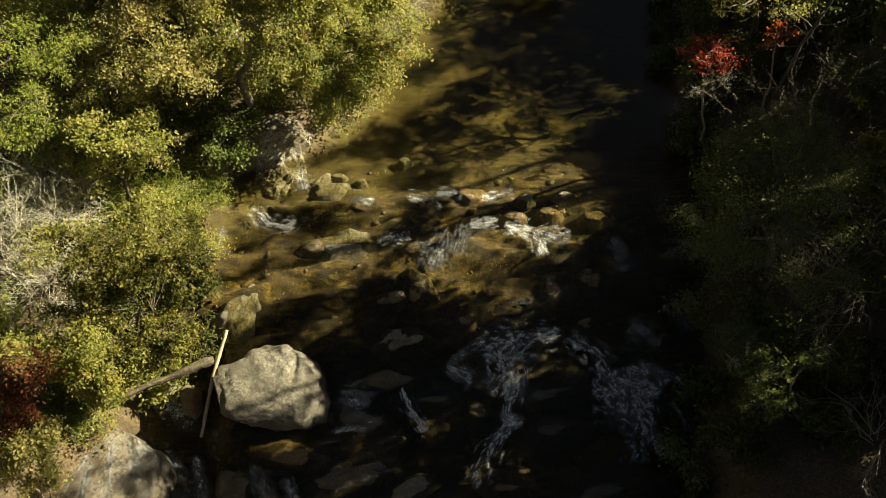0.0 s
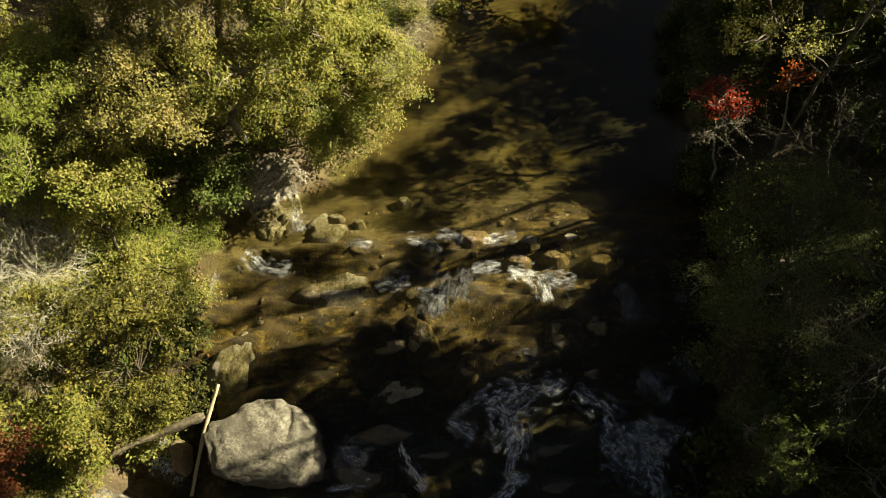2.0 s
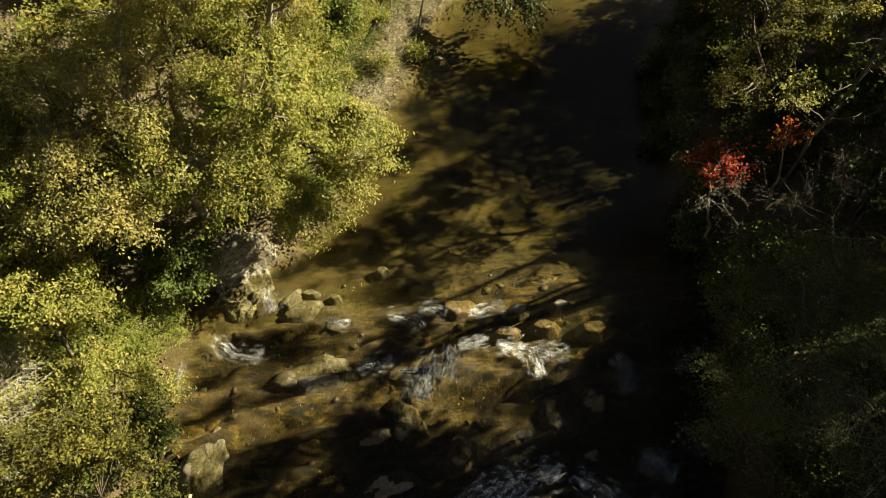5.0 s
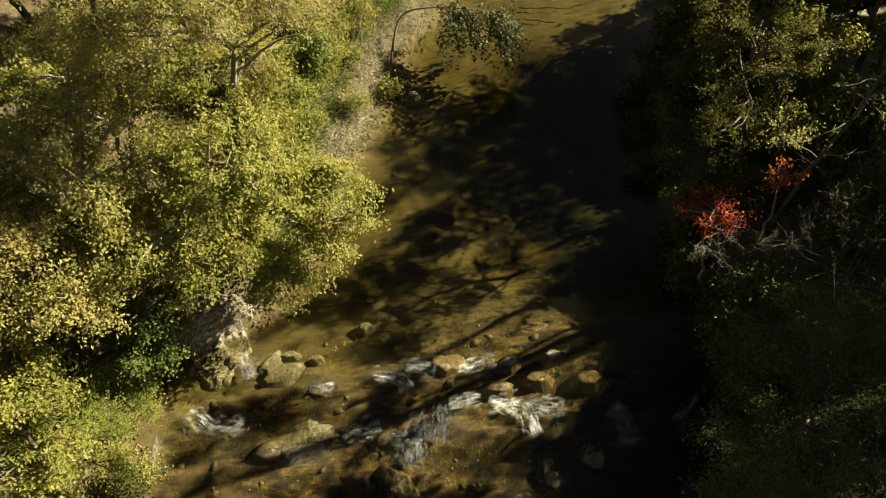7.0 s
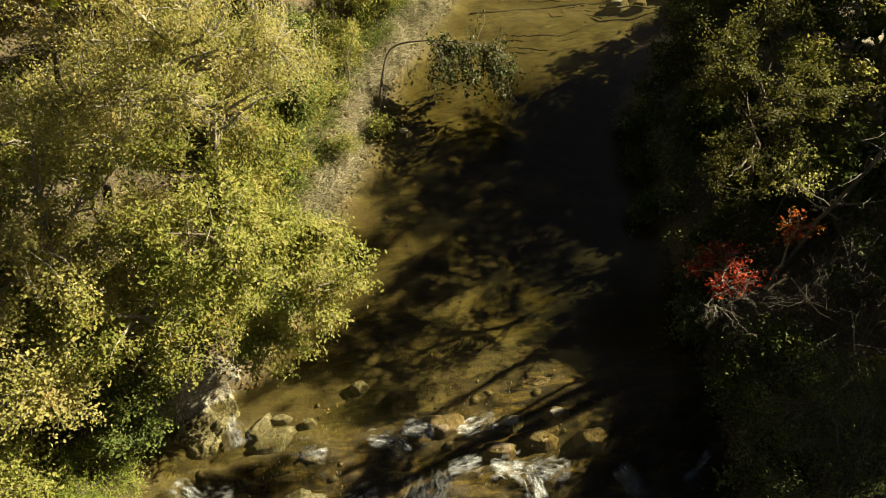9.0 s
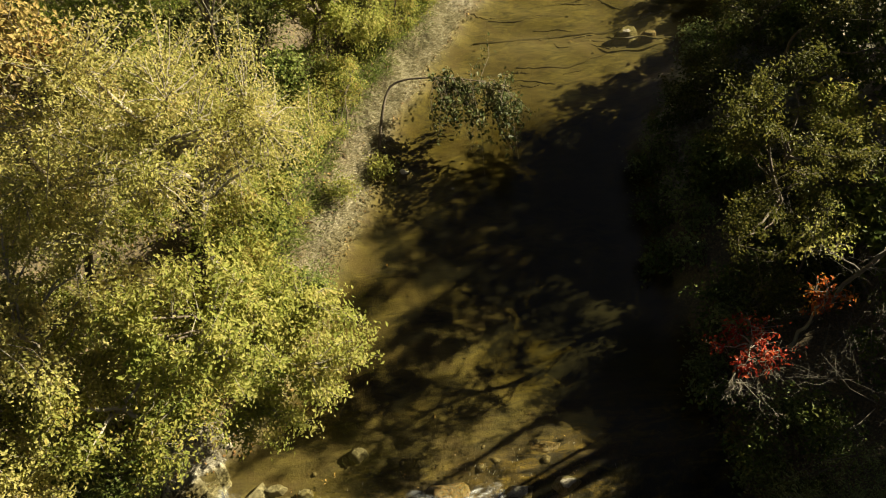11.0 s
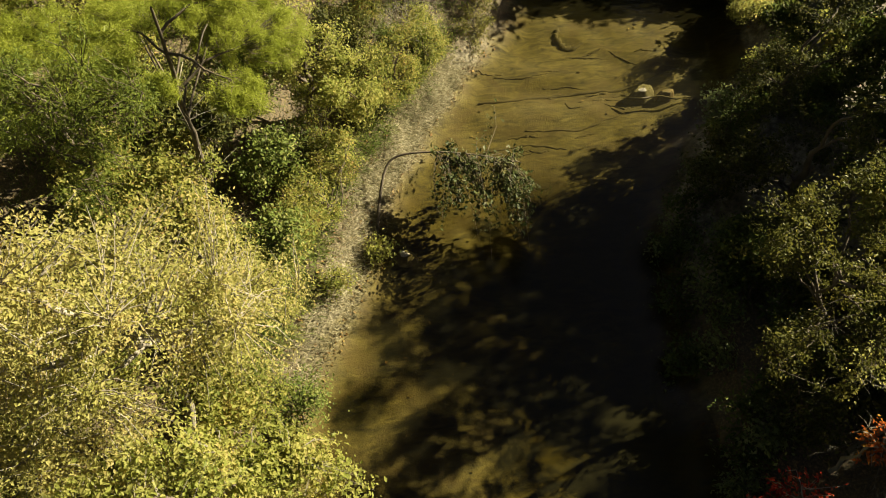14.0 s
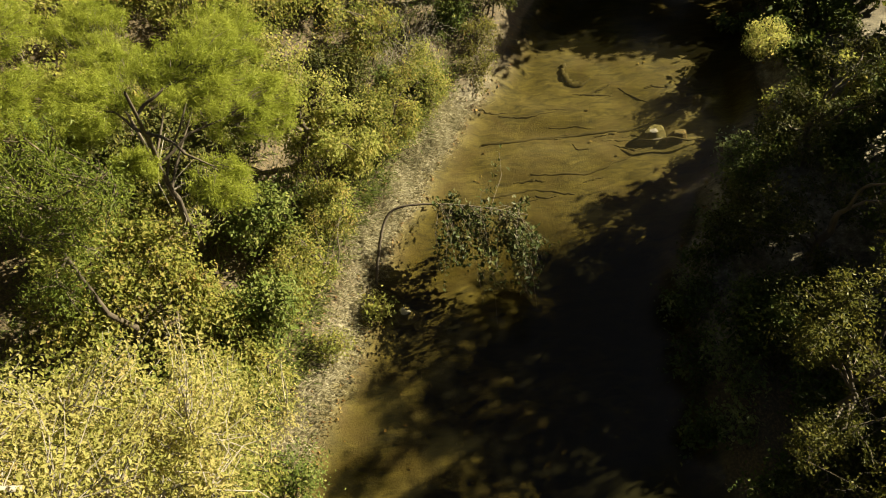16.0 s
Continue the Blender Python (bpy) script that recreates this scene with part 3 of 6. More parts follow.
def white_water(path, width, thick, over=None):
    """A tongue of froth on the falling water: many torn strands that wander along its path."""
    rs = np.random.RandomState(int(abs(path[0][0] * 100 + path[0][1] * 37)) + 5)
    p = np.array(path, dtype=float)
    thick *= 1.7 if p[0, 1] < 10.5 and over is None else 0.85
    p = np.concatenate([p[:1] - 0.15 * unit(p[1] - p[0]), p, p[-1:] + 0.25 * unit(p[-1] - p[-2])])
    s = np.concatenate([[0], np.cumsum(np.linalg.norm(np.diff(p, axis=0), axis=1))])
    geo = Geo()
    froth, uvs = [], []
    for k in range(int(26 + width / 0.007)):
        off = rs.randn() * width * 0.40
        lo = rs.uniform(0, 0.9) * s[-1]
        hi = min(s[-1], lo + rs.uniform(0.14, 0.5))
        n = max(5, int((hi - lo) / 0.06))
        u = np.linspace(lo, hi, n)
        line = np.stack([np.interp(u, s, p[:, i]) for i in (0, 1)], 1)
        for _ in range(4):
            line[1:-1] = (line[:-2] + 2 * line[1:-1] + line[2:]) / 4
        d = unit(np.gradient(line, axis=0))
        side = np.stack([-d[:, 1], d[:, 0]], 1)
        spread = off * (0.75 + 0.5 * u / s[-1]) + 0.11 * width * np.cumsum(rs.randn(n)) / n ** 0.5
        line = line + side * spread[:, None]
        w = rs.uniform(0.02, 0.085) * min(1.5, 0.6 + width)
        v = np.linspace(-1, 1, 5)
        X = line[:, None, 0] + side[:, None, 0] * v[None] * w
        Y = line[:, None, 1] + side[:, None, 1] * v[None] * w
        t = np.linspace(0, 1, n)
        edge = smooth(1, 0, np.abs(v))[None] * (smooth(0, 0.3, t) * smooth(1, 0.5, t))[:, None]
        Z = np.maximum(water_z(X, Y), ground_z(X, Y)) + 0.02 + 0.05 * rs.rand() + edge * (0.02 + 0.10 * np.maximum(field(X, Y, 0.2, 3), 0))
        if over:
            for idx in np.ndindex(Z.shape):
                hit = over.ray_cast((X[idx], Y[idx], 5.0), (0, 0, -1))[0]
                if hit is not None:
                    Z[idx] = max(Z[idx], hit.z + 0.015 + 0.02 * edge[idx])
        i, j = np.meshgrid(np.arange(n - 1), np.arange(4), indexing="ij")
        a = i * 5 + j
        geo.add(np.stack([X, Y, Z], -1), np.stack([a, a + 5, a + 6, a + 1], -1).reshape(-1, 4))
        froth.append((edge * thick * rs.uniform(0.25, 1.0) * (1.15 - 0.8 * min(1.0, abs(off) / width))).ravel())
        U, V = np.meshgrid(u + rs.rand() * 30, v * w + rs.rand() * 9, indexing="ij")
        uvs.append(np.stack([U.ravel(), V.ravel()], -1))
    ob = new("white_water", geo.mesh("white_water", M_FOAM))
    ob.data.attributes.new("froth", "FLOAT", "POINT").data.foreach_set("value", np.concatenate(froth).astype(np.float32))
    uv = ob.data.uv_layers.new(name="flow")
    idx = np.zeros(len(ob.data.loops), dtype=np.int32)
    ob.data.loops.foreach_get("vertex_index", idx)
    uv.data.foreach_set("uv", np.concatenate(uvs)[idx].astype(np.float32).ravel())
    return tagged(ob, "white foaming water tumbling between the creek rocks", "white water", kind="stuff")


rock("big", -5.28, 8.42, -0.36, 1.82, 1.22, -4)
rock("pale", -6.55, 10.97, -0.62, 0.85, 0.52, 60)
rock("pale", -3.25, 13.35, -0.28, 1.0, 0.55, 12)
rock("slab", -4.29, 13.17, -0.31, 0.57, 0.29, 10)
rock("slab", -0.86, 11.75, -0.45, 0.53, 0.45, -60)
rock("slab", -1.73, 11.22, -0.50, 0.70, 0.24, 8)
rock("pale", -1.40, 9.85, -0.67, 0.75, 0.38, 10)
rock("pale", -4.06, 15.39, -0.10, 0.60, 0.27, 15)
rock("leafy", 1.03, 15.16, -0.05, 0.50, 0.36, 0)
rock("pale", 4.27, 15.06, -0.00, 0.28, 0.16, 10)
rock("pale", 2.88, 14.97, -0.02, 0.28, 0.16, 10)
rock("slab", 3.82, 11.62, -0.45, 0.61, 0.52, 50)
rock("leafy", 4.90, 11.95, -0.43, 0.37, 0.33, 20)
rock("leafy", 4.63, 10.35, -0.57, 0.27, 0.19, 0)
rock("leafy", 0.43, 9.13, -0.89, 0.46, 0.30, 0)
rock("leafy", 0.87, 10.64, -0.54, 0.51, 0.33, 70)
rock("dark", 3.55, 8.64, -1.06, 1.06, 0.47, 10)
rock("dark", 3.09, 7.56, -1.62, 1.23, 0.41, -6)
rock("dark", -0.42, 8.33, -1.24, 1.06, 0.40, 5)
rock("ochre", -5.11, 6.60, -1.96, 1.15, 0.38, -5)
rock("slab", -3.39, 7.00, -1.86, 0.87, 0.19, 10)
rock("dark", -6.35, 5.89, -2.16, 0.54, 0.69, -40)
rock("pale", -0.84, 5.69, -2.24, 0.76, 0.28, 20)
rock("leafy", 1.83, 5.82, -2.23, 1.03, 0.38, 0)
rock("leafy", 3.91, 6.05, -2.17, 0.38, 0.22, 0)
rock("dark", 4.81, 5.53, -2.27, 0.69, 0.25, 8)
rock("dark", -2.53, 7.56, -1.63, 0.81, 0.31, 0)
rock("dark", -1.49, 8.80, -1.02, 0.89, 0.32, 8)
rock("dark", 1.16, 7.87, -1.47, 0.53, 0.37, 0)
rock("dark", -2.84, 6.13, -2.13, 1.21, 0.47, 5)
rock("leafy", 5.17, 14.23, -0.09, 0.39, 0.26, 0)
rock("leafy", 3.63, 14.42, -0.07, 0.35, 0.23, 0)
rock("leafy", 2.45, 14.24, -0.09, 0.43, 0.20, 0)
rock("pale", 11.13, 33.02, 0.01, 0.46, 0.24, 15)
rock("leafy", 12.03, 32.74, -0.02, 0.30, 0.15, 5)
rock("white", 1.01, 26.57, 0.02, 0.25, 0.18, 0)
rock("pale", -1.41, 16.65, -0.03, 0.21, 0.15, 0)
rock("fall", -9.9, 5.2, -1.0, 1.55, 1.8, -30)
rock("leafy", -8.01, 8.18, -1.33, 0.25, 0.34, 20)


def outcrop(x0, y0, half_x, half_y):
    """A hump of broken bedrock on the bank: blocky steps, slanting cracks, ragged outline."""
    U, V = np.meshgrid(np.linspace(-1.25, 1.25, 90), np.linspace(-1.25, 1.25, 100), indexing="ij")
    X, Y = x0 + U * half_x + 0.35 * V * half_x, y0 + V * half_y
    f = field(X + 31, Y + 12, 0.8, 4)
    mask = smooth(1.12, 0.72, np.hypot(U, V) + 0.7 * field(X, Y, 0.6, 3))
    q = (Y + 0.9 * X + 1.6 * f) / 0.55
    crack = smooth(0.30, 0.0, np.abs(q - np.round(q)) * 2) * smooth(-0.1, 0.2, field(X + 7, Y, 0.7, 2))
    Z = ground_z(X, Y) + mask * (0.10 + 0.12 * np.round(f * 3) / 3 + 0.08 * f + 0.07 * field(X, Y, 0.22, 4) - 0.02 * crack) - 0.2 * (1 - mask)
    geo = Geo()
    i, j = np.meshgrid(np.arange(89), np.arange(99), indexing="ij")
    a = i * 100 + j
    geo.add(np.stack([X - x0, Y - y0, Z], -1), np.stack([a, a + 100, a + 101, a + 1], -1).reshape(-1, 4))
    ob = new("rock_outcrop", geo.mesh("rock_outcrop", M_OUTCROP))
    ob.matrix_world = Matrix.Translation((x0, y0, 0))
    return tagged(ob, "pale cracked bedrock outcrop at the foot of the bank", "rock")


outcrop(-5.85, 16.45, 0.95, 1.35)
rs = np.random.RandomState(52)
for x, y, r in [(-4.3, 15.75, 0.42), (-3.75, 15.95, 0.24), (-2.95, 15.75, 0.18)]:
    rock("pale", x, y, -0.07, r, r * 0.5, rs.uniform(0, 60))
white_water([(-5.11, 16.01), (-4.89, 15.45)], 0.36, 0.45)
white_water([(-3.38, 14.84), (-2.63, 14.70)], 0.32, 0.80)
white_water([(-1.16, 14.93), (-0.47, 14.84), (-0.27, 14.61)], 0.32, 1.00)
white_water([(-0.18, 15.12), (0.41, 15.00)], 0.40, 0.90)
white_water([(1.40, 14.89), (2.29, 14.98)], 0.32, 1.00)
white_water([(-6.60, 14.38), (-5.86, 13.83), (-5.25, 13.87)], 0.43, 0.70)
white_water([(-2.14, 13.26), (-1.32, 13.38)], 0.35, 0.80)
white_water([(-0.94, 13.14), (-0.17, 13.02)], 0.27, 0.60)
white_water([(-0.11, 13.02), (-0.19, 12.51)], 0.23, 0.40)
white_water([(0.98, 13.83), (1.66, 13.91)], 0.31, 0.70)
white_water([(2.20, 13.74), (3.19, 13.58), (3.34, 12.87)], 0.50, 1.20)
white_water([(3.19, 13.54), (4.10, 13.46)], 0.35, 1.00)
white_water([(5.81, 13.28), (6.03, 12.34)], 0.46, 0.80)
white_water([(7.23, 10.91), (7.78, 10.33)], 0.55, 0.50)
white_water([(6.05, 10.23), (6.73, 9.80)], 0.61, 0.40)
white_water([(3.69, 9.90), (2.61, 9.73), (1.35, 9.42)], 0.79, 1.09)
white_water([(1.71, 9.37), (2.14, 8.66), (1.96, 8.17)], 0.71, 1.16)
white_water([(2.04, 8.17), (1.90, 7.55), (2.24, 7.39)], 0.25, 1.01)
white_water([(2.24, 7.42), (1.64, 6.91), (0.96, 5.87)], 0.35, 1.30)
white_water([(3.96, 9.83), (4.73, 9.37), (5.23, 8.48), (5.74, 8.09)], 0.61, 1.09)
white_water([(4.69, 8.09), (5.74, 8.17), (6.40, 7.23), (6.43, 6.43)], 1.13, 0.87)
white_water([(5.77, 8.79), (6.45, 8.17)], 1.06, 0.72)
white_water([(7.17, 8.63), (8.04, 8.17)], 0.39, 0.58)
white_water([(-1.34, 8.40), (-1.09, 7.86), (-0.68, 7.31)], 0.25, 1.30)
white_water([(-3.07, 8.32), (-2.53, 7.94)], 0.60, 0.42)
white_water([(-3.39, 7.15), (-2.35, 7.36)], 0.18, 0.72)
white_water([(0.19, 8.87), (0.72, 8.60)], 0.32, 0.80)
white_water([(0.28, 9.11), (1.18, 9.62)], 0.21, 0.60)
white_water([(-9.14, 8.09), (-8.35, 8.17), (-8.51, 7.78)], 0.53, 0.90)
white_water([(-7.80, 6.59), (-7.42, 5.49)], 0.35, 0.50)
white_water([(-5.77, 6.12), (-5.35, 5.30)], 0.35, 0.40)
white_water([(-4.71, 5.80), (-4.49, 5.17)], 0.28, 0.40)
white_water([(-8.91, 8.79), (-8.75, 8.32)], 0.46, 0.70)
white_water([(-7.52, 13.77), (-7.59, 13.16)], 0.13, 0.50)
white_water([(7.47, 12.67), (8.60, 13.47)], 0.20, 0.70)
white_water([(0.12, 13.74), (-0.17, 12.97), (-0.30, 12.34)], 0.66, 0.30)
white_water([(0.69, 13.74), (0.53, 12.97)], 0.50, 0.30)
white_water([(1.75, 10.91), (2.67, 10.99)], 0.48, 0.35)


# pale slivers: froth flecks and painted glints of broken water along the small drops
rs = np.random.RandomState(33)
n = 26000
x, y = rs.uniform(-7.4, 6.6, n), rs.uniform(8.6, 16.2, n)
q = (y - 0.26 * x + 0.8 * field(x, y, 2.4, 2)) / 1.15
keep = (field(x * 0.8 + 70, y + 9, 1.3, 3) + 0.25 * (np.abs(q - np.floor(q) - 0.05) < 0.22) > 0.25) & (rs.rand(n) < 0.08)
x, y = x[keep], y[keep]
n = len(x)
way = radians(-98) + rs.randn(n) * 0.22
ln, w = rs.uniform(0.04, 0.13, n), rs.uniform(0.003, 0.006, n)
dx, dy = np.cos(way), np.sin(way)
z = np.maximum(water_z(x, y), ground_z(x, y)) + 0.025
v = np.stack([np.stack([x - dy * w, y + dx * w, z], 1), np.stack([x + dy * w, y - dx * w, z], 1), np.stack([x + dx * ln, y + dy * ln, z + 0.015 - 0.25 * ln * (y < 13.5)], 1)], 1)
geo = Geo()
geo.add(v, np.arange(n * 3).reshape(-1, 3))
tagged(new("broken_water", geo.mesh("broken_water", M_GLINT, False)), "fine pale streaks for froth flecks and painted glints over the riffle", "white water", kind="stuff")

# veil of water over the wet ledge
ledge_ob = bpy.data.objects["rock_ledge"]
ledge_m = ledge_ob.matrix_world.copy()
veil = BVHTree.FromPolygons([ledge_m @ v.co for v in ledge_ob.data.vertices], [p.vertices[:] for p in ledge_ob.data.polygons])
for x0, y0, x1, y1, w, q in [(-9.9, 6.8, -9.5, 4.6, 0.30, 0.42), (-9.6, 7.0, -8.8, 5.2, 0.35, 0.5), (-9.2, 6.8, -8.2, 5.4, 0.3, 0.7), (-8.8, 6.9, -7.9, 5.6, 0.25, 0.7), (-10.5, 6.4, -10.2, 4.5, 0.25, 0.35)]:
    white_water([(x0, y0), ((x0 + x1) / 2, (y0 + y1) / 2 + 0.1), (x1, y1)], w, q, veil)

# ledges of bedrock just under the riffle
rs = np.random.RandomState(77)
for y0, xa, xb, n in [(15.4, -6.2, 5.2, 5), (13.7, -6.8, 4.6, 5), (12.1, -5.6, 4.8, 4), (10.7, -5.4, 5.6, 4), (9.2, -3.0, 6.2, 8), (7.6, -3.4, 6.0, 8), (6.2, -6.0, 6.0, 8)]:
    for k in range(n):
        x = xa + (xb - xa) * (k + rs.uniform(0.1, 0.9)) / n
        y = y0 + 0.22 * (x - 0.5) + rs.randn() * 0.22
        r = rs.uniform(0.35, 0.85)
        rock("ochre" if rs.rand() < 0.5 else "slab" if y > 10.2 else "dark", x, y, float(level(np.array([x]), np.array([y]))[0]) + rs.uniform(-0.46, -0.26), r, r * rs.uniform(0.3, 0.6), 12 + rs.randn() * 14)

# loose cobbles in the riffle
rs = np.random.RandomState(41)
geo = Geo()
bm = bmesh.new()
bmesh.ops.create_icosphere(bm, subdivisions=1, radius=1)
ball = np.array([v.co[:] for v in bm.verts])
tris = np.array([[v.index for v in f.verts] for f in bm.faces])
bm.free()
for k in range(160):
    y = rs.uniform(4, 16.5)
    l, r = banks(np.array([y]))
    x = rs.uniform(l[0] + 0.1, r[0] - 0.1)
    s = rs.uniform(0.04, 0.15) * (1.3 if k < 30 else 1)
    b = ball * (1 + 0.25 * rs.randn(len(ball), 1).clip(-1.2, 1.2)) * np.array([s * rs.uniform(0.8, 1.6), s, s * 0.6])
    c, q = math.cos(k), math.sin(k)
    geo.add(b @ np.array([[c, q, 0], [-q, c, 0], [0, 0, 1]]) + np.array([x, y, gz(x, y) - 0.1 * s]), tris)
tagged(new("cobbles", geo.mesh("cobbles", ROCKS["slab"])), "small brown cobbles scattered over the creek bed", "cobbles", kind="stuff")

# fallen leaves on rocks, banks and shallows
geo = Geo()
n = 5000
y = rs.uniform(4, 40, n)
l, r = banks(y)
x = np.where(rs.rand(n) < 0.6, l - rs.exponential(1.6, n) + 0.4, np.where(rs.rand(n) < 0.12, rs.uniform(l, r), r + rs.exponential(1.5, n) - 0.3))
pos = np.stack([x, y, ground_z(x, y) + 0.03], 1)
leaves(geo, rs, pos, np.zeros((n, 3)), 0.11, 0.7, up=1.0, wild=0.25)
tagged(new("fallen_leaves", geo.mesh("fallen_leaves", M_DEADLEAF, False)), "brown and yellow fallen leaves on bank and bed", "leaves", kind="stuff")

geo = Geo()
n = 1100
y = rs.uniform(9.5, 16.3, n)
x = rs.uniform(-6.5, 5.4, n)
q = (y - 0.26 * x + 0.8 * field(x, y, 2.4, 2)) / 1.15
keep = (field(x + 20, y * 1.3, 1.1, 3) > 0.10) & (np.abs(q - np.floor(q) - 0.55) < 0.33)
x, y = x[keep], y[keep]
leaves(geo, rs, np.stack([x, y, np.maximum(ground_z(x, y), water_z(x, y)) + 0.012], 1), np.zeros((len(x), 3)), 0.062, 0.6, up=1.0, wild=0.3)
tagged(new("fallen_leaves", geo.mesh("fallen_leaves", M_DRIFT, False)), "orange-brown fallen leaves caught in the riffle", "leaves", kind="stuff")


# ---- wood and dark sand ridges ----
def log(name, label, pts, radii, mat, sides=12, seed=1, stub=True):
    rs = np.random.RandomState(seed)
    pts = np.array(pts, dtype=float)
    sunk = name == "sand_ridge"
    n = 26 if sunk else 14
    t = np.linspace(0, len(pts) - 1, n)
    line = np.stack([np.interp(t, np.arange(len(pts)), pts[:, k]) for k in range(3)], 1) + rs.randn(n, 3) * radii[0] * 0.06
    rad = np.interp(t, np.arange(len(radii)), radii) * (1 + (0.2 if sunk else 0.10) * rs.randn(n)).clip(0.3, 2)
    if sunk:
        line[:, :2] += 0.022 * rs.randn(n, 2)
        rad = rad * 1.9
        line[:, 2] = ground_z(line[:, 0], line[:, 1]) - 0.25 * rad
    line = np.concatenate([line[:1], line, line[-1:]])
    rad = np.concatenate([[0.001], rad, [0.001]])
    geo = Geo()
    tube(geo, line, rad, sides)
    geo.v[-1] = geo.v[-1] + rs.randn(*geo.v[-1].shape) * radii[-1 if name == "fallen_log" else 0] * (0.16 if name == "fallen_log" else 0.07)
    if stub:
        for k in (4, 9):
            a = line[k]
            tube(geo, bent(rs, a, a + unit(rs.randn(3)) * radii[0] * 3, 4, 0.01), np.linspace(radii[0] * 0.4, radii[0] * 0.1, 4), 6)
    ob = new(name, geo.mesh(name, mat))
    return tagged(ob, label, "log")


log("fallen_log", "weathered brown fallen log propped against the boulder", [(-9.75, 7.7, -0.5), (-8.9, 8.12, -0.42), (-8.1, 8.45, -0.36), (-7.4, 8.75, -0.30), (-7.0, 8.92, -0.26)], [0.07, 0.095, 0.11, 0.125, 0.10], M_LOG, 16, seed=3)
log("bleached_pole", "straight bleached barkless pole leaning against the boulder", [(-6.62, 9.7, 0.15), (-7.0, 8.6, -0.5), (-7.45, 7.0, -1.75)], [0.05, 0.06, 0.05], M_POLE, 8, 4, False)
# dark creases of the sandy bed, drawn as half-buried tubes
log("sand_ridge", "long dark ridge low on the sandy bed", [(4.6, 33.4, -0.16), (7.5, 33.6, -0.18), (10.2, 33.5, -0.17), (13.2, 34.4, -0.15)], [0.03, 0.035, 0.045, 0.02], M_SUNK, 6, 5)
log("sand_ridge", "long dark ridge low on the sandy bed", [(6.2, 31.8, -0.18), (8.2, 31.6, -0.18), (10.4, 32.3, -0.18)], [0.02, 0.03, 0.015], M_SUNK, 6, 6)
log("sand_ridge", "long dark ridge low on the sandy bed", [(5.5, 34.8, -0.16), (6.6, 34.6, -0.17), (8.0, 34.9, -0.18)], [0.02, 0.025, 0.012], M_SUNK, 6, 7)
log("sand_ridge", "long dark ridge low on the sandy bed", [(4.2, 30.9, -0.2), (6.0, 31.2, -0.2), (7.6, 30.8, -0.22)], [0.03, 0.03, 0.02], M_SUNK, 6, 8)
log("driftwood", "dark driftwood caught on the pale rock", [(10.3, 32.75, -0.2), (10.9, 32.45, -0.03), (11.6, 32.55, -0.05), (12.2, 32.35, -0.1), (12.9, 32.5, -0.2)], [0.02, 0.05, 0.035, 0.05, 0.02], M_SUNK, 7, 9)
rs = np.random.RandomState(15)
for k in range(22):
    x, y, a = rs.uniform(5.2, 12.6), rs.uniform(30.6, 36.2), rs.randn() * 0.45
    if 11 < x and y < 33.4:
        continue
    h = rs.uniform(0.25, 0.8)
    log("sand_ridge", "short dark crease half buried in the sand", [(x - h * math.cos(a), y - h * math.sin(a), 0), (x + 0.1 * rs.randn(), y + 0.1 * rs.randn(), 0), (x + h * math.cos(a), y + h * math.sin(a), 0)], [0.012, rs.uniform(0.02, 0.04), 0.01], M_SUNK, 6, 20 + k, False)
# dark crescent round a dome of sand, drawn as a curved tube
arc = [(9.1 + 0.62 * math.cos(a), 36.8 + 0.62 * math.sin(a), -0.17) for a in np.linspace(2.2, 5.6, 8)]
log("sand_ridge", "curved dark crescent half buried in the sand", arc, [0.04, 0.06, 0.09, 0.10, 0.09, 0.07, 0.05, 0.03], M_SUNK, 6, 10, False)


# ---- trees and shrubs ----
def crown_points(rs, lobes, count, shell=0.55):
    """Points inside the lobes of a crown (x, y, z, rx, ry, rz), denser to the outside; with the way outward."""
    vol = np.array([(l[3] * l[4] * l[5]) ** 0.75 for l in lobes])
    pick = rs.choice(len(lobes), count, p=vol / vol.sum())
    L = np.array(lobes)[pick]
    d = unit(rs.randn(count, 3))
    r = (shell ** 3 + (1 - shell ** 3) * rs.rand(count)) ** (1 / 3)
    lump = 1 + 0.55 * field(d[:, 0] * 2 + L[:, 0] * 3.1, d[:, 1] * 2 + d[:, 2] * 1.7 + L[:, 1] * 2.3, 0.8, 2)
    return L[:, :3] + d * (r * lump)[:, None] * L[:, 3:], d


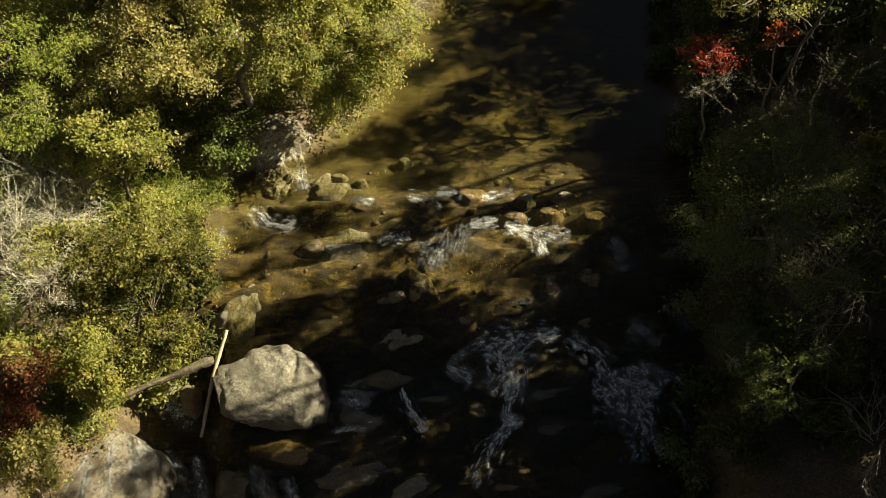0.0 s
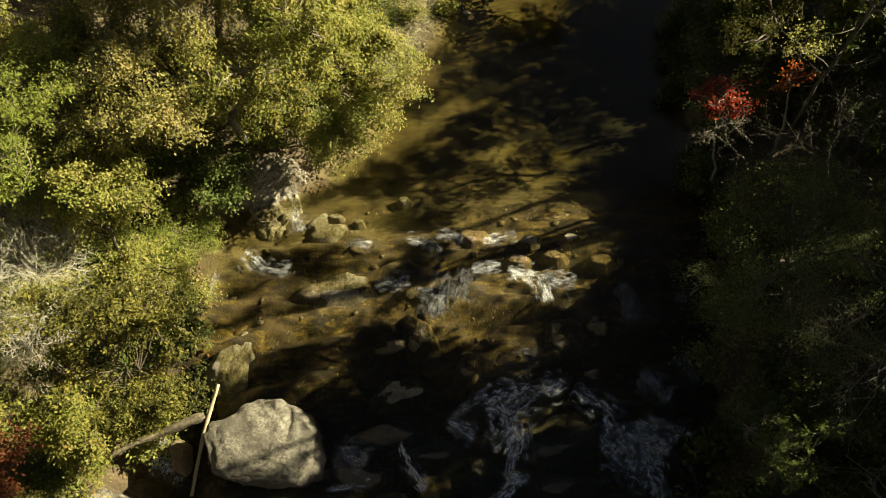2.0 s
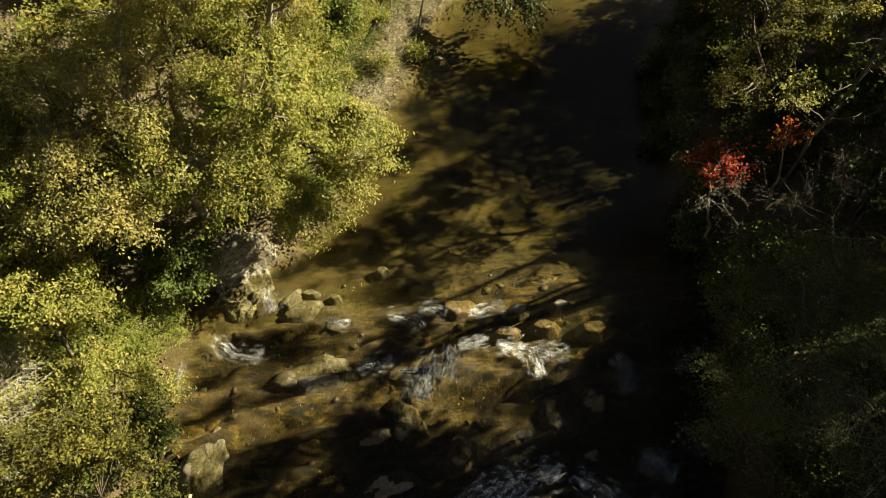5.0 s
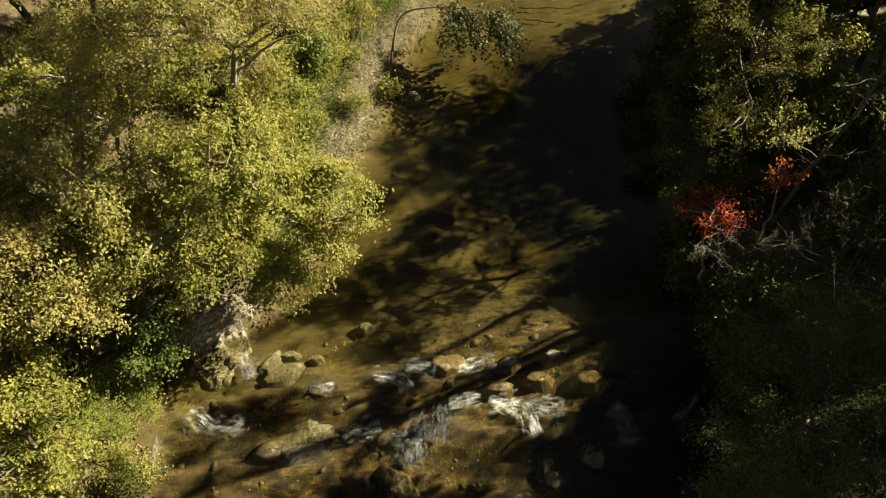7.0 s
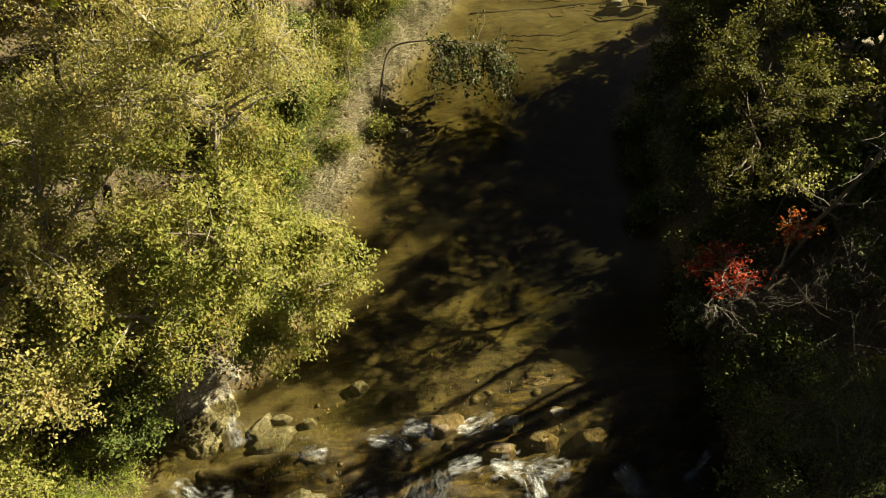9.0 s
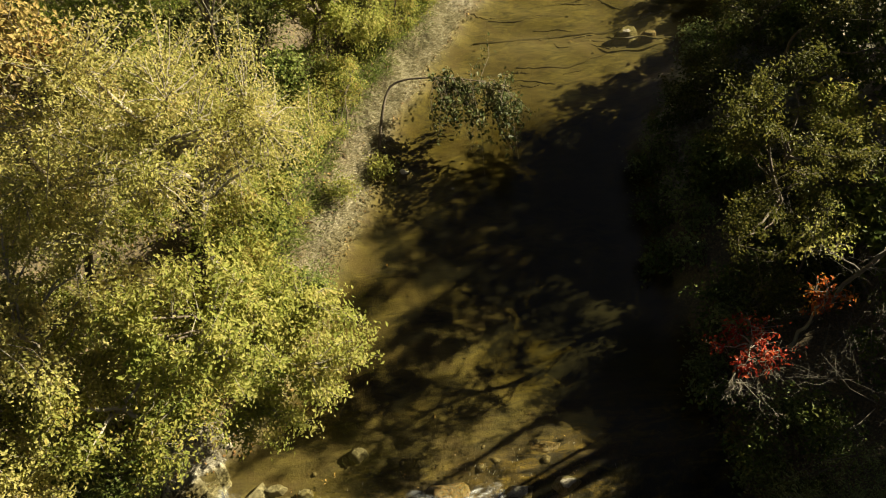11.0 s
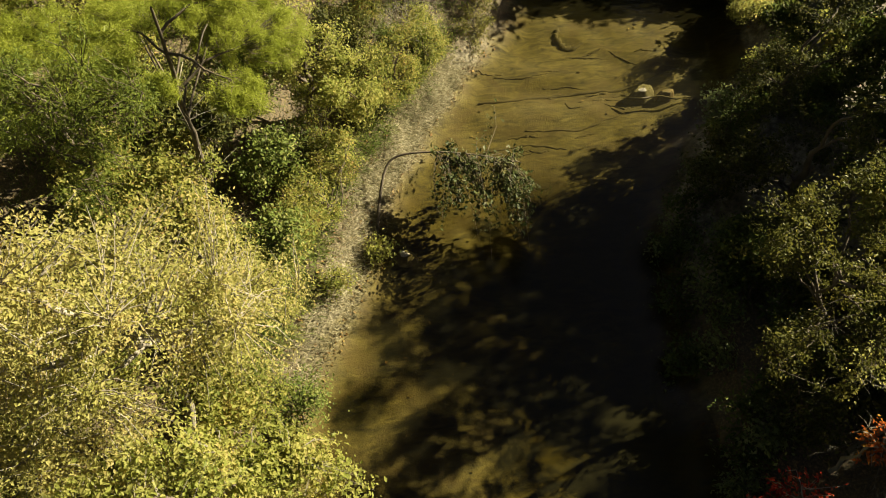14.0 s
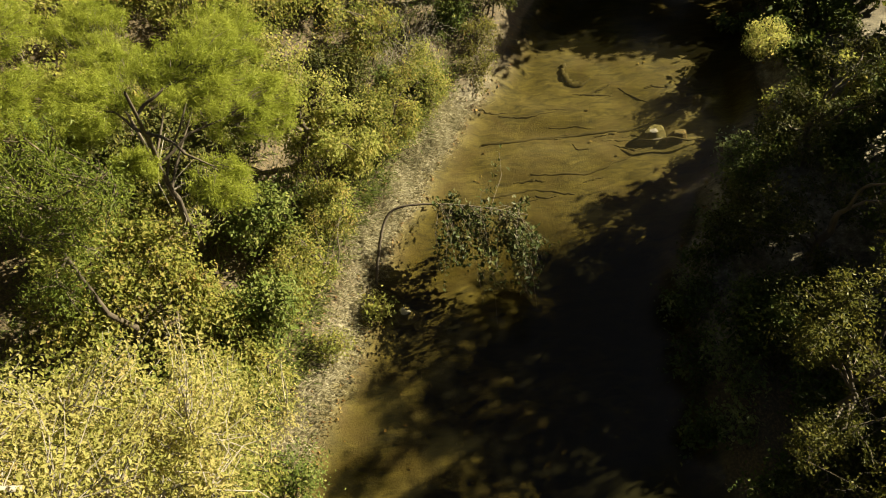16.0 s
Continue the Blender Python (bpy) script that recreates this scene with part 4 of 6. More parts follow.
def tree(name, label, base, lobes, count, mat, seed, size=0.10, trunk=0.13, per=75, clump=0.13, slim=0.55, bark=None, twig=None, shell=0.6, up=0.6, category="tree", group="", stems_n=1, sink=0.15):
    """A tree or shrub: trunk with limbs, fine branches, and a crown of leaves in clumps."""
    rs = np.random.RandomState(seed)
    bark, twig = bark or M_BARK, twig or M_BARK
    bx, by = base
    b0 = np.array([bx, by, gz(bx, by) - sink])
    root = tagged(new(name), label, category, group)
    root.matrix_world = Matrix.Translation(b0)
    L = np.array(lobes, dtype=float)
    L[:, :3] -= b0
    top = L[:, :3].mean(0) + np.array([0, 0, L[:, 5].max() * 0.45])
    wood = Geo()
    trunks = []
    for k in range(stems_n):
        off = rs.randn(3) * np.array([0.5, 0.5, 0.2]) * (stems_n > 1) * L[:, 3].mean() * 0.5
        line = bent(rs, rs.randn(3) * 0.12 * (stems_n > 1), top + off, 9, 0.022 * top[2])
        trunks.append(line)
        tube(wood, line, np.linspace(trunk * (1.25 if stems_n == 1 else 0.8), trunk * 0.2, 9), 9)
    ntw = max(12, count // per)
    tips, d = crown_points(rs, L, ntw, shell)
    nl = max(6, int(ntw ** 0.5 * 1.1))
    ends = tips[rs.choice(ntw, nl, replace=False)]
    nodes = []
    for e in ends:
        line = trunks[rs.randint(len(trunks))]
        h = np.clip(e[2] - 0.55 * np.linalg.norm(e[:2] - top[:2]), 0.12 * top[2], 0.95 * top[2])
        a = np.array([np.interp(h, np.maximum.accumulate(line[:, 2]), line[:, k]) for k in range(3)])
        b = bent(rs, a, a + (e - a) * 0.92, 7, 0.035 * np.linalg.norm(e - a), -0.08 * np.linalg.norm(e - a))
        tube(wood, b, np.linspace(trunk * 0.42, 0.012, 7), 5)
        nodes.append(b[2:])
    nodes = np.concatenate(nodes)
    part("trunk", wood, bark, root)
    near = np.array([nodes[np.argmin(((nodes - q) ** 2).sum(1))] for q in tips])
    fine = Geo()
    keep = np.linalg.norm(tips - near, axis=1) < 2.6
    stems(fine, near[keep], tips[keep], np.full(keep.sum(), 0.013), np.full(keep.sum(), 0.004), rs.randn(keep.sum(), 3) * 0.09)
    tagged(part("branchwork", fine, twig, root), kind="stuff")
    who = rs.randint(0, ntw, count)
    along = rs.rand(count, 1) ** 0.7
    reach = np.minimum(1.0, 0.8 / np.maximum(np.linalg.norm(tips - near, axis=1), 0.01))[who][:, None]
    pos = tips[who] + (near[who] - tips[who]) * (1 - along) * reach + rs.randn(count, 3) * clump * np.array([1, 1, 0.7])
    crown = Geo()
    leaves(crown, rs, pos, d[who], size, slim, up)
    part("crown", crown, mat, root, smooth=False)
    return root


def bare_bush(name, label, base, reach, stems_count, mat, seed, thick=0.012, fan=(0, 0), group="", up=1.0, droop=0.15, category="shrub", z=None):
    """A leafless thicket: stems that fork three times into fine grey twigs."""
    rs = np.random.RandomState(seed)
    bx, by = base
    b0 = np.array([bx, by, (gz(bx, by) if z is None else z) - 0.05])
    root = tagged(new(name), label, category, group)
    root.matrix_world = Matrix.Translation(b0)
    d = unit(rs.randn(stems_count, 3) * np.array([1, 1, 0.5]) + np.array([fan[0], fan[1], up]))
    a = rs.randn(stems_count, 3) * np.array([0.25, 0.25, 0.02]) * reach * 0.3
    length = reach * rs.uniform(0.35, 0.6, stems_count)
    r = np.full(stems_count, thick)
    wood, fine = Geo(), Geo()
    for gen in range(4):
        b = a + d * length[:, None]
        stems(wood if gen < 2 else fine, a, b, r, r * 0.6, rs.randn(len(a), 3) * 0.09 * length[:, None])
        k = 3 if gen < 2 else 4
        start = rs.uniform(0.35, 1.0, len(a) * k)[:, None]
        a2 = np.repeat(a, k, 0) * (1 - start) + np.repeat(b, k, 0) * start
        d = unit(np.repeat(d, k, 0) + 0.62 * rs.randn(len(a2), 3) - np.array([0, 0, droop]))
        length = np.repeat(length, k) * rs.uniform(0.35, 0.75, len(a2))
        r = np.repeat(r, k) * 0.6
        a = a2
    tagged(part("stemwork", wood, mat, root), kind="stuff")
    tagged(part("twigwork", fine, mat, root), kind="stuff")
    return root


def grass(name, label, xs_, ys_, zs_, length, mat, seed, lean=(0, 0, 0), kind="stuff", wild=0.5, width=0.012, category="grass"):
    """Blades that arch over, rooted at the given points."""
    rs = np.random.RandomState(seed)
    n = len(xs_)
    p = np.stack([xs_, ys_, zs_], 1)
    d = unit(rs.randn(n, 3) * wild + np.array([0, 0, 0.9]) + np.array(lean))
    L = length * rs.uniform(0.5, 1.3, (n, 1))
    side = unit(np.cross(d, rs.randn(n, 3))) * width
    m = p + d * L * 0.55
    t = m + unit(d + np.array(lean) * 0.8 + np.array([0, 0, -0.9])) * L * 0.5
    v = np.stack([p - side, p + side, m + side * 0.8, t, m - side * 0.8], 1)
    b = np.arange(n)[:, None] * 5
    geo = Geo()
    geo.add(v, np.stack([np.array([0, 1, 2]) + b, np.array([0, 2, 4]) + b, np.array([4, 2, 3]) + b], 1).reshape(-1, 3))
    return tagged(new(name, geo.mesh(name, mat, False)), label, category, kind=kind)


def pine(name, label, base, top, plumes, seed):
    """A pine: a bare leaning stem, dead stubs, and plumes of long needles on whorled limbs."""
    rs = np.random.RandomState(seed)
    b0 = np.array([base[0], base[1], gz(*base) - 0.2])
    root = tagged(new(name), label, "tree", "pines")
    root.matrix_world = Matrix.Translation(b0)
    t = np.array(top) - b0
    line = bent(rs, np.zeros(3), t, 14, 0.03)
    wood, dead = Geo(), Geo()
    tube(wood, line, np.linspace(0.12, 0.025, 14), 9)
    needles = Geo()
    for q, r in plumes:
        q = np.array(q) - b0
        k = np.argmin(np.linalg.norm(line - (q - np.array([0, 0, 0.5])), axis=1))
        b = bent(rs, line[k], q, 7, 0.05, -0.15)
        tube(wood, b, np.linspace(0.035, 0.01, 7), 5)
        r *= 1.25
        n = int(135 * r ** 1.6)
        c = q + unit(rs.randn(n, 3)) * rs.rand(n, 1) ** 0.5 * np.array([r, r, r * 0.45])
        stems(wood, np.repeat(b[3:4], n, 0) * 0.4 + c * 0.6, c, np.full(n, 0.008), np.full(n, 0.004), rs.randn(n, 3) * 0.05)
        m = 120
        p = np.repeat(c, m, 0)
        way = unit(np.repeat(unit(c - line[k] + np.array([0, 0, 0.5])), m, 0) * 0.55 + rs.randn(n * m, 3) * 0.75)
        p = p + rs.randn(n * m, 1) * way * 0.05 + rs.randn(n * m, 3) * 0.06
        ln = rs.uniform(0.09, 0.15, (n * m, 1))
        sd = unit(np.cross(way, rs.randn(n * m, 3))) * 0.0055
        v = np.stack([p - sd, p + sd, p + way * ln - np.array([0, 0, 0.02])], 1)
        needles.add(v, np.arange(n * m * 3).reshape(-1, 3))
    a = line[rs.randint(2, 10, 26)]
    stems(dead, a, a + unit(rs.randn(26, 3) * np.array([1, 1, 0.3])) * rs.uniform(0.4, 1.3, (26, 1)), np.full(26, 0.014), np.full(26, 0.004), rs.randn(26, 3) * 0.1)
    part("trunk", wood, M_BARK, root)
    tagged(part("dead_branchwork", dead, M_TWIG, root, "bare grey dead branches"), kind="stuff")
    part("needles", needles, M_NEEDLE, root, smooth=False)
    return root


LEFT, RIGHT = "trees on the sunny bank", "trees on the shaded bank"
# sunny bank, from the falls up the creek
tree("tree", "olive-green broadleaf tree crowding the creek edge by the boulder", (-9.4, 9.6), [(-8.7, 9.3, 4.3, 1.2, 1.0, 1.0), (-7.2, 9.9, 5.2, 1.1, 0.9, 0.9), (-6.2, 9.8, 5.2, 0.6, 0.6, 0.7), (-8.3, 8.4, 3.2, 1.1, 0.9, 0.9), (-6.5, 9.1, 3.5, 0.7, 0.6, 0.8), (-9.3, 9.4, 5.3, 1.0, 0.9, 0.8), (-7.2, 8.3, 2.8, 0.9, 0.7, 0.7), (-7.7, 7.7, 2.3, 0.6, 0.5, 0.6), (-8.1, 10.6, 3.6, 1.2, 1.0, 1.1), (-9.6, 8.2, 3.0, 1.2, 1.0, 0.9), (-8.2, 8.1, 1.2, 0.7, 0.5, 0.5), (-9.2, 7.7, 0.8, 0.7, 0.5, 0.5)], 19500, M_BRONZE_DIM, 1, size=0.085, trunk=0.055, clump=0.10, per=110, group=LEFT)
tree("tree", "low olive-green tree hanging over the falls", (-10.6, 7.4), [(-8.7, 7.3, 3.8, 0.7, 0.6, 0.7), (-9.4, 7.6, 3.0, 0.9, 0.7, 0.8), (-8.9, 7.0, 2.2, 0.6, 0.5, 0.6), (-10.2, 7.4, 3.6, 0.8, 0.7, 0.7), (-9.5, 7.1, 1.5, 0.7, 0.5, 0.6)], 9000, M_OLIVE, 2, size=0.085, group=LEFT)
tree("shrub", "dark red autumn shrub above the falls", (-11.4, 6.0), [(-9.6, 6.6, 4.6, 0.55, 0.5, 0.55), (-10.2, 6.2, 3.8, 0.6, 0.6, 0.7), (-10.2, 5.7, 2.9, 0.5, 0.5, 0.6)], 3000, M_MAROON, 3, size=0.085, category="shrub", stems_n=3, trunk=0.05, group=LEFT)
tree("shrub", "yellow low shrub beside the rock ledge", (-11.2, 4.6), [(-9.75, 5.1, 3.1, 0.6, 0.5, 0.6), (-10.3, 4.9, 2.2, 0.8, 0.6, 0.7), (-9.3, 5.5, 3.4, 0.3, 0.25, 0.3)], 3600, M_YELLOW, 4, size=0.085, category="shrub", stems_n=3, trunk=0.04, group=LEFT)
bare_bush("bare_shrub", "leafless pale grey thicket on the sunny bank", (-12.0, 12.4), 4.8, 84, M_BRUSH, 5, 0.014, group=LEFT, up=1.6)
bare_bush("bare_shrub", "leafless pale grey thicket on the sunny bank", (-12.2, 10.8), 4.2, 64, M_BRUSH, 6, 0.014, group=LEFT, up=1.5)
tree("shrub", "feathery bright green shrub at the water's edge", (-8.8, 14.3), [(-8.4, 14.4, 1.2, 1.1, 1.0, 1.0), (-9.6, 13.4, 1.7, 1.3, 1.0, 1.0)], 18000, M_FLUFF, 7, size=0.085, slim=0.26, per=60, clump=0.16, category="shrub", stems_n=3, trunk=0.05, group=LEFT)
tree("shrub", "feathery bright green shrub beside the pale thicket", (-10.6, 13.6), [(-10.4, 13.4, 2.6, 1.1, 0.9, 0.9), (-11.6, 14.2, 3.6, 0.9, 0.8, 0.8)], 9000, M_FLUFF, 30, size=0.085, slim=0.26, per=60, clump=0.15, category="shrub", stems_n=3, trunk=0.05, group=LEFT)
tree("tree", "lime-green bushy tree at the creek's edge", (-9.6, 12.9), [(-8.3, 12.5, 1.9, 1.1, 1.1, 1.0), (-9.3, 12.6, 3.2, 1.2, 1.1, 1.0), (-10.2, 13.7, 4.3, 1.2, 1.0, 1.0)], 9000, M_LIME, 31, size=0.085, clump=0.11, group=LEFT)
tree("shrub", "dark green leafy shrub below the yellow tree", (-7.6, 16.3), [(-7.0, 15.3, 2.2, 0.9, 0.7, 0.8), (-7.7, 15.9, 3.0, 1.1, 0.8, 0.9), (-6.5, 15.9, 2.4, 0.7, 0.6, 0.6)], 8500, M_MIDGREEN, 8, category="shrub", stems_n=3, trunk=0.05, group=LEFT)
tree("tree", "lime-yellow leafy tree on the sunny bank", (-10.2, 14.6), [(-8.3, 13.4, 5.0, 1.0, 0.9, 0.8), (-9.4, 12.9, 5.2, 1.1, 0.9, 0.8), (-9.05, 14.0, 4.1, 1.3, 1.1, 1.0), (-10.43, 14.97, 4.3, 1.4, 1.3, 1.2)], 12000, M_LIME, 9, group=LEFT, size=0.09)
tree("tree", "olive-green tree with browning leaves on the sunny bank", (-9.2, 17.6), [(-8.31, 16.2, 4.6, 1.7, 1.3, 1.3), (-9.25, 18.04, 6.2, 2.0, 1.8, 1.8), (-6.77, 17.1, 5.2, 1.5, 1.2, 1.4), (-10.6, 18.2, 4.2, 1.5, 1.4, 1.3), (-9.8, 16.6, 3.4, 1.5, 1.2, 1.2), (-7.8, 17.8, 3.4, 1.4, 1.2, 1.1), (-5.7, 17.5, 2.9, 1.1, 0.8, 0.9), (-4.9, 18.5, 3.2, 1.2, 1.0, 1.0)], 19000, M_OLIVE, 10, group=LEFT)
tree("tree", "lime-yellow tree leaning out over the pool", (-4.7, 20.3), [(-2.7, 17.9, 5.2, 2.0, 1.5, 1.5), (-4.06, 17.32, 6.9, 1.9, 1.6, 1.8), (-3.5, 16.7, 2.4, 1.2, 0.8, 1.0), (-1.7, 18.1, 4.4, 1.2, 1.2, 1.1), (-2.3, 17.2, 3.4, 1.2, 0.9, 1.1)], 29000, M_LIME, 11, clump=0.12, group=LEFT, twig=M_TWIG)
tree("tree", "olive-brown thin-leaved tree with pale bare twigs", (-6.9, 18.2), [(-5.05, 15.46, 5.7, 1.5, 1.1, 1.2), (-5.89, 15.99, 6.4, 1.4, 1.2, 1.2), (-4.33, 16.08, 6.3, 1.2, 1.1, 1.1)], 9000, M_OLIVE, 29, group=LEFT, twig=M_TWIG, bark=M_TWIG, size=0.085)
tree("tree", "tall yellow autumn tree on the sunny bank", (-6.0, 20.4), [(-3.5, 18.5, 12.7, 1.3, 1.0, 1.0), (-2.5, 19.6, 11.5, 1.1, 1.0, 1.0), (-1.8, 18.7, 10.6, 0.9, 1.0, 0.9), (-1.6, 20.0, 9.7, 0.8, 0.9, 0.8), (-4.5, 18.2, 12.6, 1.1, 0.9, 0.8), (-3.0, 18.1, 10.9, 1.2, 1.0, 1.0), (-4.0, 19.3, 11.4, 1.2, 1.0, 1.0), (-2.6, 20.2, 9.8, 1.0, 0.9, 0.9), (-3.9, 18.0, 11.6, 0.9, 0.8, 0.8), (-4.8, 17.6, 10.7, 1.0, 0.8, 0.8), (-5.8, 18.2, 10.6, 1.0, 0.9, 0.8)], 44000, M_YELLOW, 12, clump=0.13, size=0.058, slim=0.48, trunk=0.12, bark=M_TWIG, group=LEFT, twig=M_TWIG, per=60)
tree("tree", "spreading olive-green tree with browning leaves", (-8.4, 21.6), [(-9.6, 17.4, 7.2, 1.5, 1.2, 1.1), (-9.2, 19.2, 7.6, 1.5, 1.2, 1.1), (-2.9, 19.5, 6.8, 1.2, 1.0, 1.0), (-4.2, 20.6, 7.0, 1.5, 1.1, 1.0), (-6.0, 20.0, 7.3, 1.5, 1.2, 1.1), (-3.4, 21.8, 6.2, 1.2, 1.1, 1.0), (-5.4, 22.0, 7.0, 1.5, 1.2, 1.0), (-8.6, 21.6, 6.8, 1.5, 1.2, 1.0), (-9.3, 22.8, 6.6, 1.4, 1.2, 1.0), (-9.1, 20.2, 6.8, 1.3, 1.1, 1.0), (-7.2, 20.8, 7.0, 1.2, 1.0, 0.9)], 26000, M_OLIVE, 13, trunk=0.08, bark=M_TWIG, twig=M_TWIG, group=LEFT)
tree("tree", "pale yellow autumn tree below the tallest crown", (-7.4, 18.8), [(-8.0, 18.0, 7.6, 1.4, 1.1, 1.0), (-8.6, 17.6, 6.6, 1.2, 1.0, 0.9), (-6.5, 17.2, 7.2, 1.3, 1.0, 1.0), (-5.0, 18.2, 6.9, 1.4, 1.0, 0.9), (-6.7, 18.6, 8.0, 1.2, 1.0, 0.9), (-6.5, 20.0, 9.0, 1.1, 0.9, 0.9), (-5.7, 20.3, 9.5, 1.0, 0.9, 0.8), (-5.6, 16.8, 6.4, 1.1, 0.9, 0.8), (-7.6, 17.3, 8.2, 1.1, 0.9, 0.8), (-8.8, 17.2, 8.4, 1.0, 0.9, 0.7), (-7.6, 15.3, 6.5, 1.1, 0.9, 0.8), (-8.7, 15.9, 6.8, 1.0, 0.9, 0.8), (-6.5, 16.4, 7.4, 0.9, 0.8, 0.7), (-5.9, 19.0, 9.0, 0.9, 0.8, 0.7), (-7.7, 14.3, 6.3, 0.9, 0.7, 0.7), (-6.7, 14.4, 6.2, 0.8, 0.6, 0.6), (-8.7, 14.6, 6.0, 0.9, 0.7, 0.7)], 42000, M_YELLOW, 35, size=0.08, trunk=0.07, bark=M_TWIG, group=LEFT, twig=M_TWIG)
tree("tree", "yellow-tan leafy tree on the sunny bank", (-8.0, 20.6), [(-5.0, 18.9, 13.2, 1.1, 0.8, 0.7), (-6.0, 18.8, 12.6, 1.1, 0.8, 0.8)], 6500, M_TAN, 14, size=0.085, group=LEFT)
tree("tree", "lime-green tree behind the sunny bank", (-12.8, 16.6), [(-10.4, 15.4, 7.0, 1.1, 1.2, 1.0), (-11.2, 14.4, 6.8, 1.3, 1.3, 1.1), (-11.6, 13.2, 6.2, 1.3, 1.2, 1.0), (-10.6, 16.8, 6.6, 1.2, 1.1, 1.0)], 15000, M_FLUFF, 15, size=0.085, slim=0.3, group=LEFT)
tree("tree", "olive-green tree with browning leaves on the sunny bank", (-14.6, 10.2), [(-13.8, 9.4, 5.0, 2.0, 2.0, 1.8), (-15.4, 11.6, 5.6, 2.0, 2.0, 2.0)], 12000, M_OLIVE, 16, group=LEFT)
tree("shrub", "lime-green leafy shrub on the creek bank", (-2.9, 24.2), [(-3.2, 24.2, 2.2, 0.9, 1.0, 1.1), (-4.0, 25.4, 3.0, 1.1, 1.1, 1.2)], 9000, M_OLIVE, 17, category="shrub", stems_n=3, trunk=0.05, group=LEFT)
pine("pine_tree", "pine with long bright green needles and a bare stem", (-4.8, 28.4), (-3.3, 25.0, 11.4), [((-4.3, 25.8, 10.5), 0.6), ((-5.0, 28.6, 9.0), 0.65), ((-3.4, 27.4, 9.6), 0.7), ((-2.1, 25.9, 11.0), 0.75), ((-2.6, 29.2, 9.0), 0.85), ((-1.8, 26.9, 9.0), 0.85), ((-2.0, 24.1, 10.0), 0.5), ((-4.0, 25.6, 9.0), 0.4), ((-5.6, 30.0, 9.0), 0.75), ((-3.2, 28.4, 8.0), 0.6)], 18)
tree("tree", "dark green feathery evergreen with drooping sprays", (-6.4, 25.0), [(-4.7, 23.8, 11.5, 0.8, 0.7, 0.8), (-4.1, 23.6, 10.4, 0.8, 0.7, 0.8), (-5.6, 24.2, 10.2, 1.0, 0.9, 1.2), (-5.2, 23.6, 8.8, 1.1, 0.9, 1.0), (-6.8, 25.0, 9.4, 1.2, 1.0, 1.2)], 15000, M_HEMLOCK, 33, size=0.075, slim=0.3, trunk=0.08, clump=0.16, group=LEFT)
pine("pine_tree", "pine with drooping dark green needles", (-8.2, 28.8), (-8.0, 28.6, 11.0), [((-7.2, 28.0, 8.6), 1.0), ((-9.2, 28.0, 8.2), 1.0), ((-7.6, 29.8, 9.2), 0.9), ((-8.8, 27.2, 7.0), 1.0), ((-6.6, 29.0, 6.8), 0.9), ((-8.1, 28.7, 10.4), 0.7), ((-10.0, 29.4, 7.6), 0.9)], 19)
tree("tree", "yellow-green tree behind the bank shrubs", (-1.8, 31.6), [(-1.2, 31.2, 4.4, 1.4, 1.3, 1.5), (-2.4, 32.4, 5.0, 1.4, 1.4, 1.4), (-0.2, 30.2, 4.2, 1.2, 1.1, 1.3)], 16000, M_LIME, 20, group=LEFT)
tree("shrub", "dense green shrub on the creek bank", (-1.0, 27.6), [(-1.7, 27.6, 2.3, 1.0, 1.1, 1.2), (-2.4, 26.4, 2.2, 1.0, 1.0, 1.1), (-1.0, 29.2, 2.2, 0.9, 1.0, 1.0)], 12000, M_OLIVE, 21, size=0.08, category="shrub", stems_n=4, trunk=0.05, group=LEFT)
tree("shrub", "green leafy shrub on the creek bank", (1.2, 32.4), [(1.1, 32.2, 2.6, 1.2, 1.2, 1.3), (2.2, 34.2, 2.0, 1.3, 1.2, 1.2)], 12000, M_OLIVE, 22, size=0.08, category="shrub", stems_n=4, trunk=0.05, group=LEFT)
bare_bush("bare_shrub", "leafless pale grey thicket above the bank", (1.8, 36.2), 4.0, 26, M_TWIG, 23, 0.010, group=LEFT, up=1.5)
tree("tree", "olive-green tree behind the bank shrubs", (-4.6, 34.4), [(-4.0, 34.0, 5.6, 1.9, 1.8, 1.8), (-2.2, 36.0, 5.4, 1.9, 1.8, 1.8), (-6.0, 36.0, 6.4, 2.0, 2.0, 2.0)], 18000, M_OLIVE, 24, group=LEFT)
tree("shrub", "reddish-brown shrub at the pool's far edge", (4.8, 36.4), [(4.6, 36.2, 1.0, 0.9, 0.8, 0.8), (5.2, 37.6, 1.2, 0.9, 0.9, 0.9)], 6000, M_BRONZE_DIM, 25, size=0.07, category="shrub", stems_n=4, trunk=0.04, group=LEFT)
tree("tree", "dark green tree at the bend of the creek", (3.6, 39.6), [(3.8, 39.0, 4.2, 2.2, 1.8, 2.2), (1.6, 40.6, 5.0, 2.2, 2.0, 2.2)], 18000, M_GREEN, 26, group=LEFT)
tree("tree", "olive-green tree behind the sunny bank", (-12.0, 27.4), [(-11.8, 27.0, 6.4, 2.2, 2.2, 2.4), (-13.4, 29.6, 6.8, 2.2, 2.2, 2.2)], 14000, M_OLIVE, 27, group=LEFT)
tree("tree", "yellow-green tree behind the bank shrubs", (-9.0, 33.0), [(-8.6, 32.6, 6.6, 2.0, 2.0, 2.0), (-10.4, 34.8, 7.0, 2.2, 2.2, 2.2)], 14000, M_LIME, 28, group=LEFT)

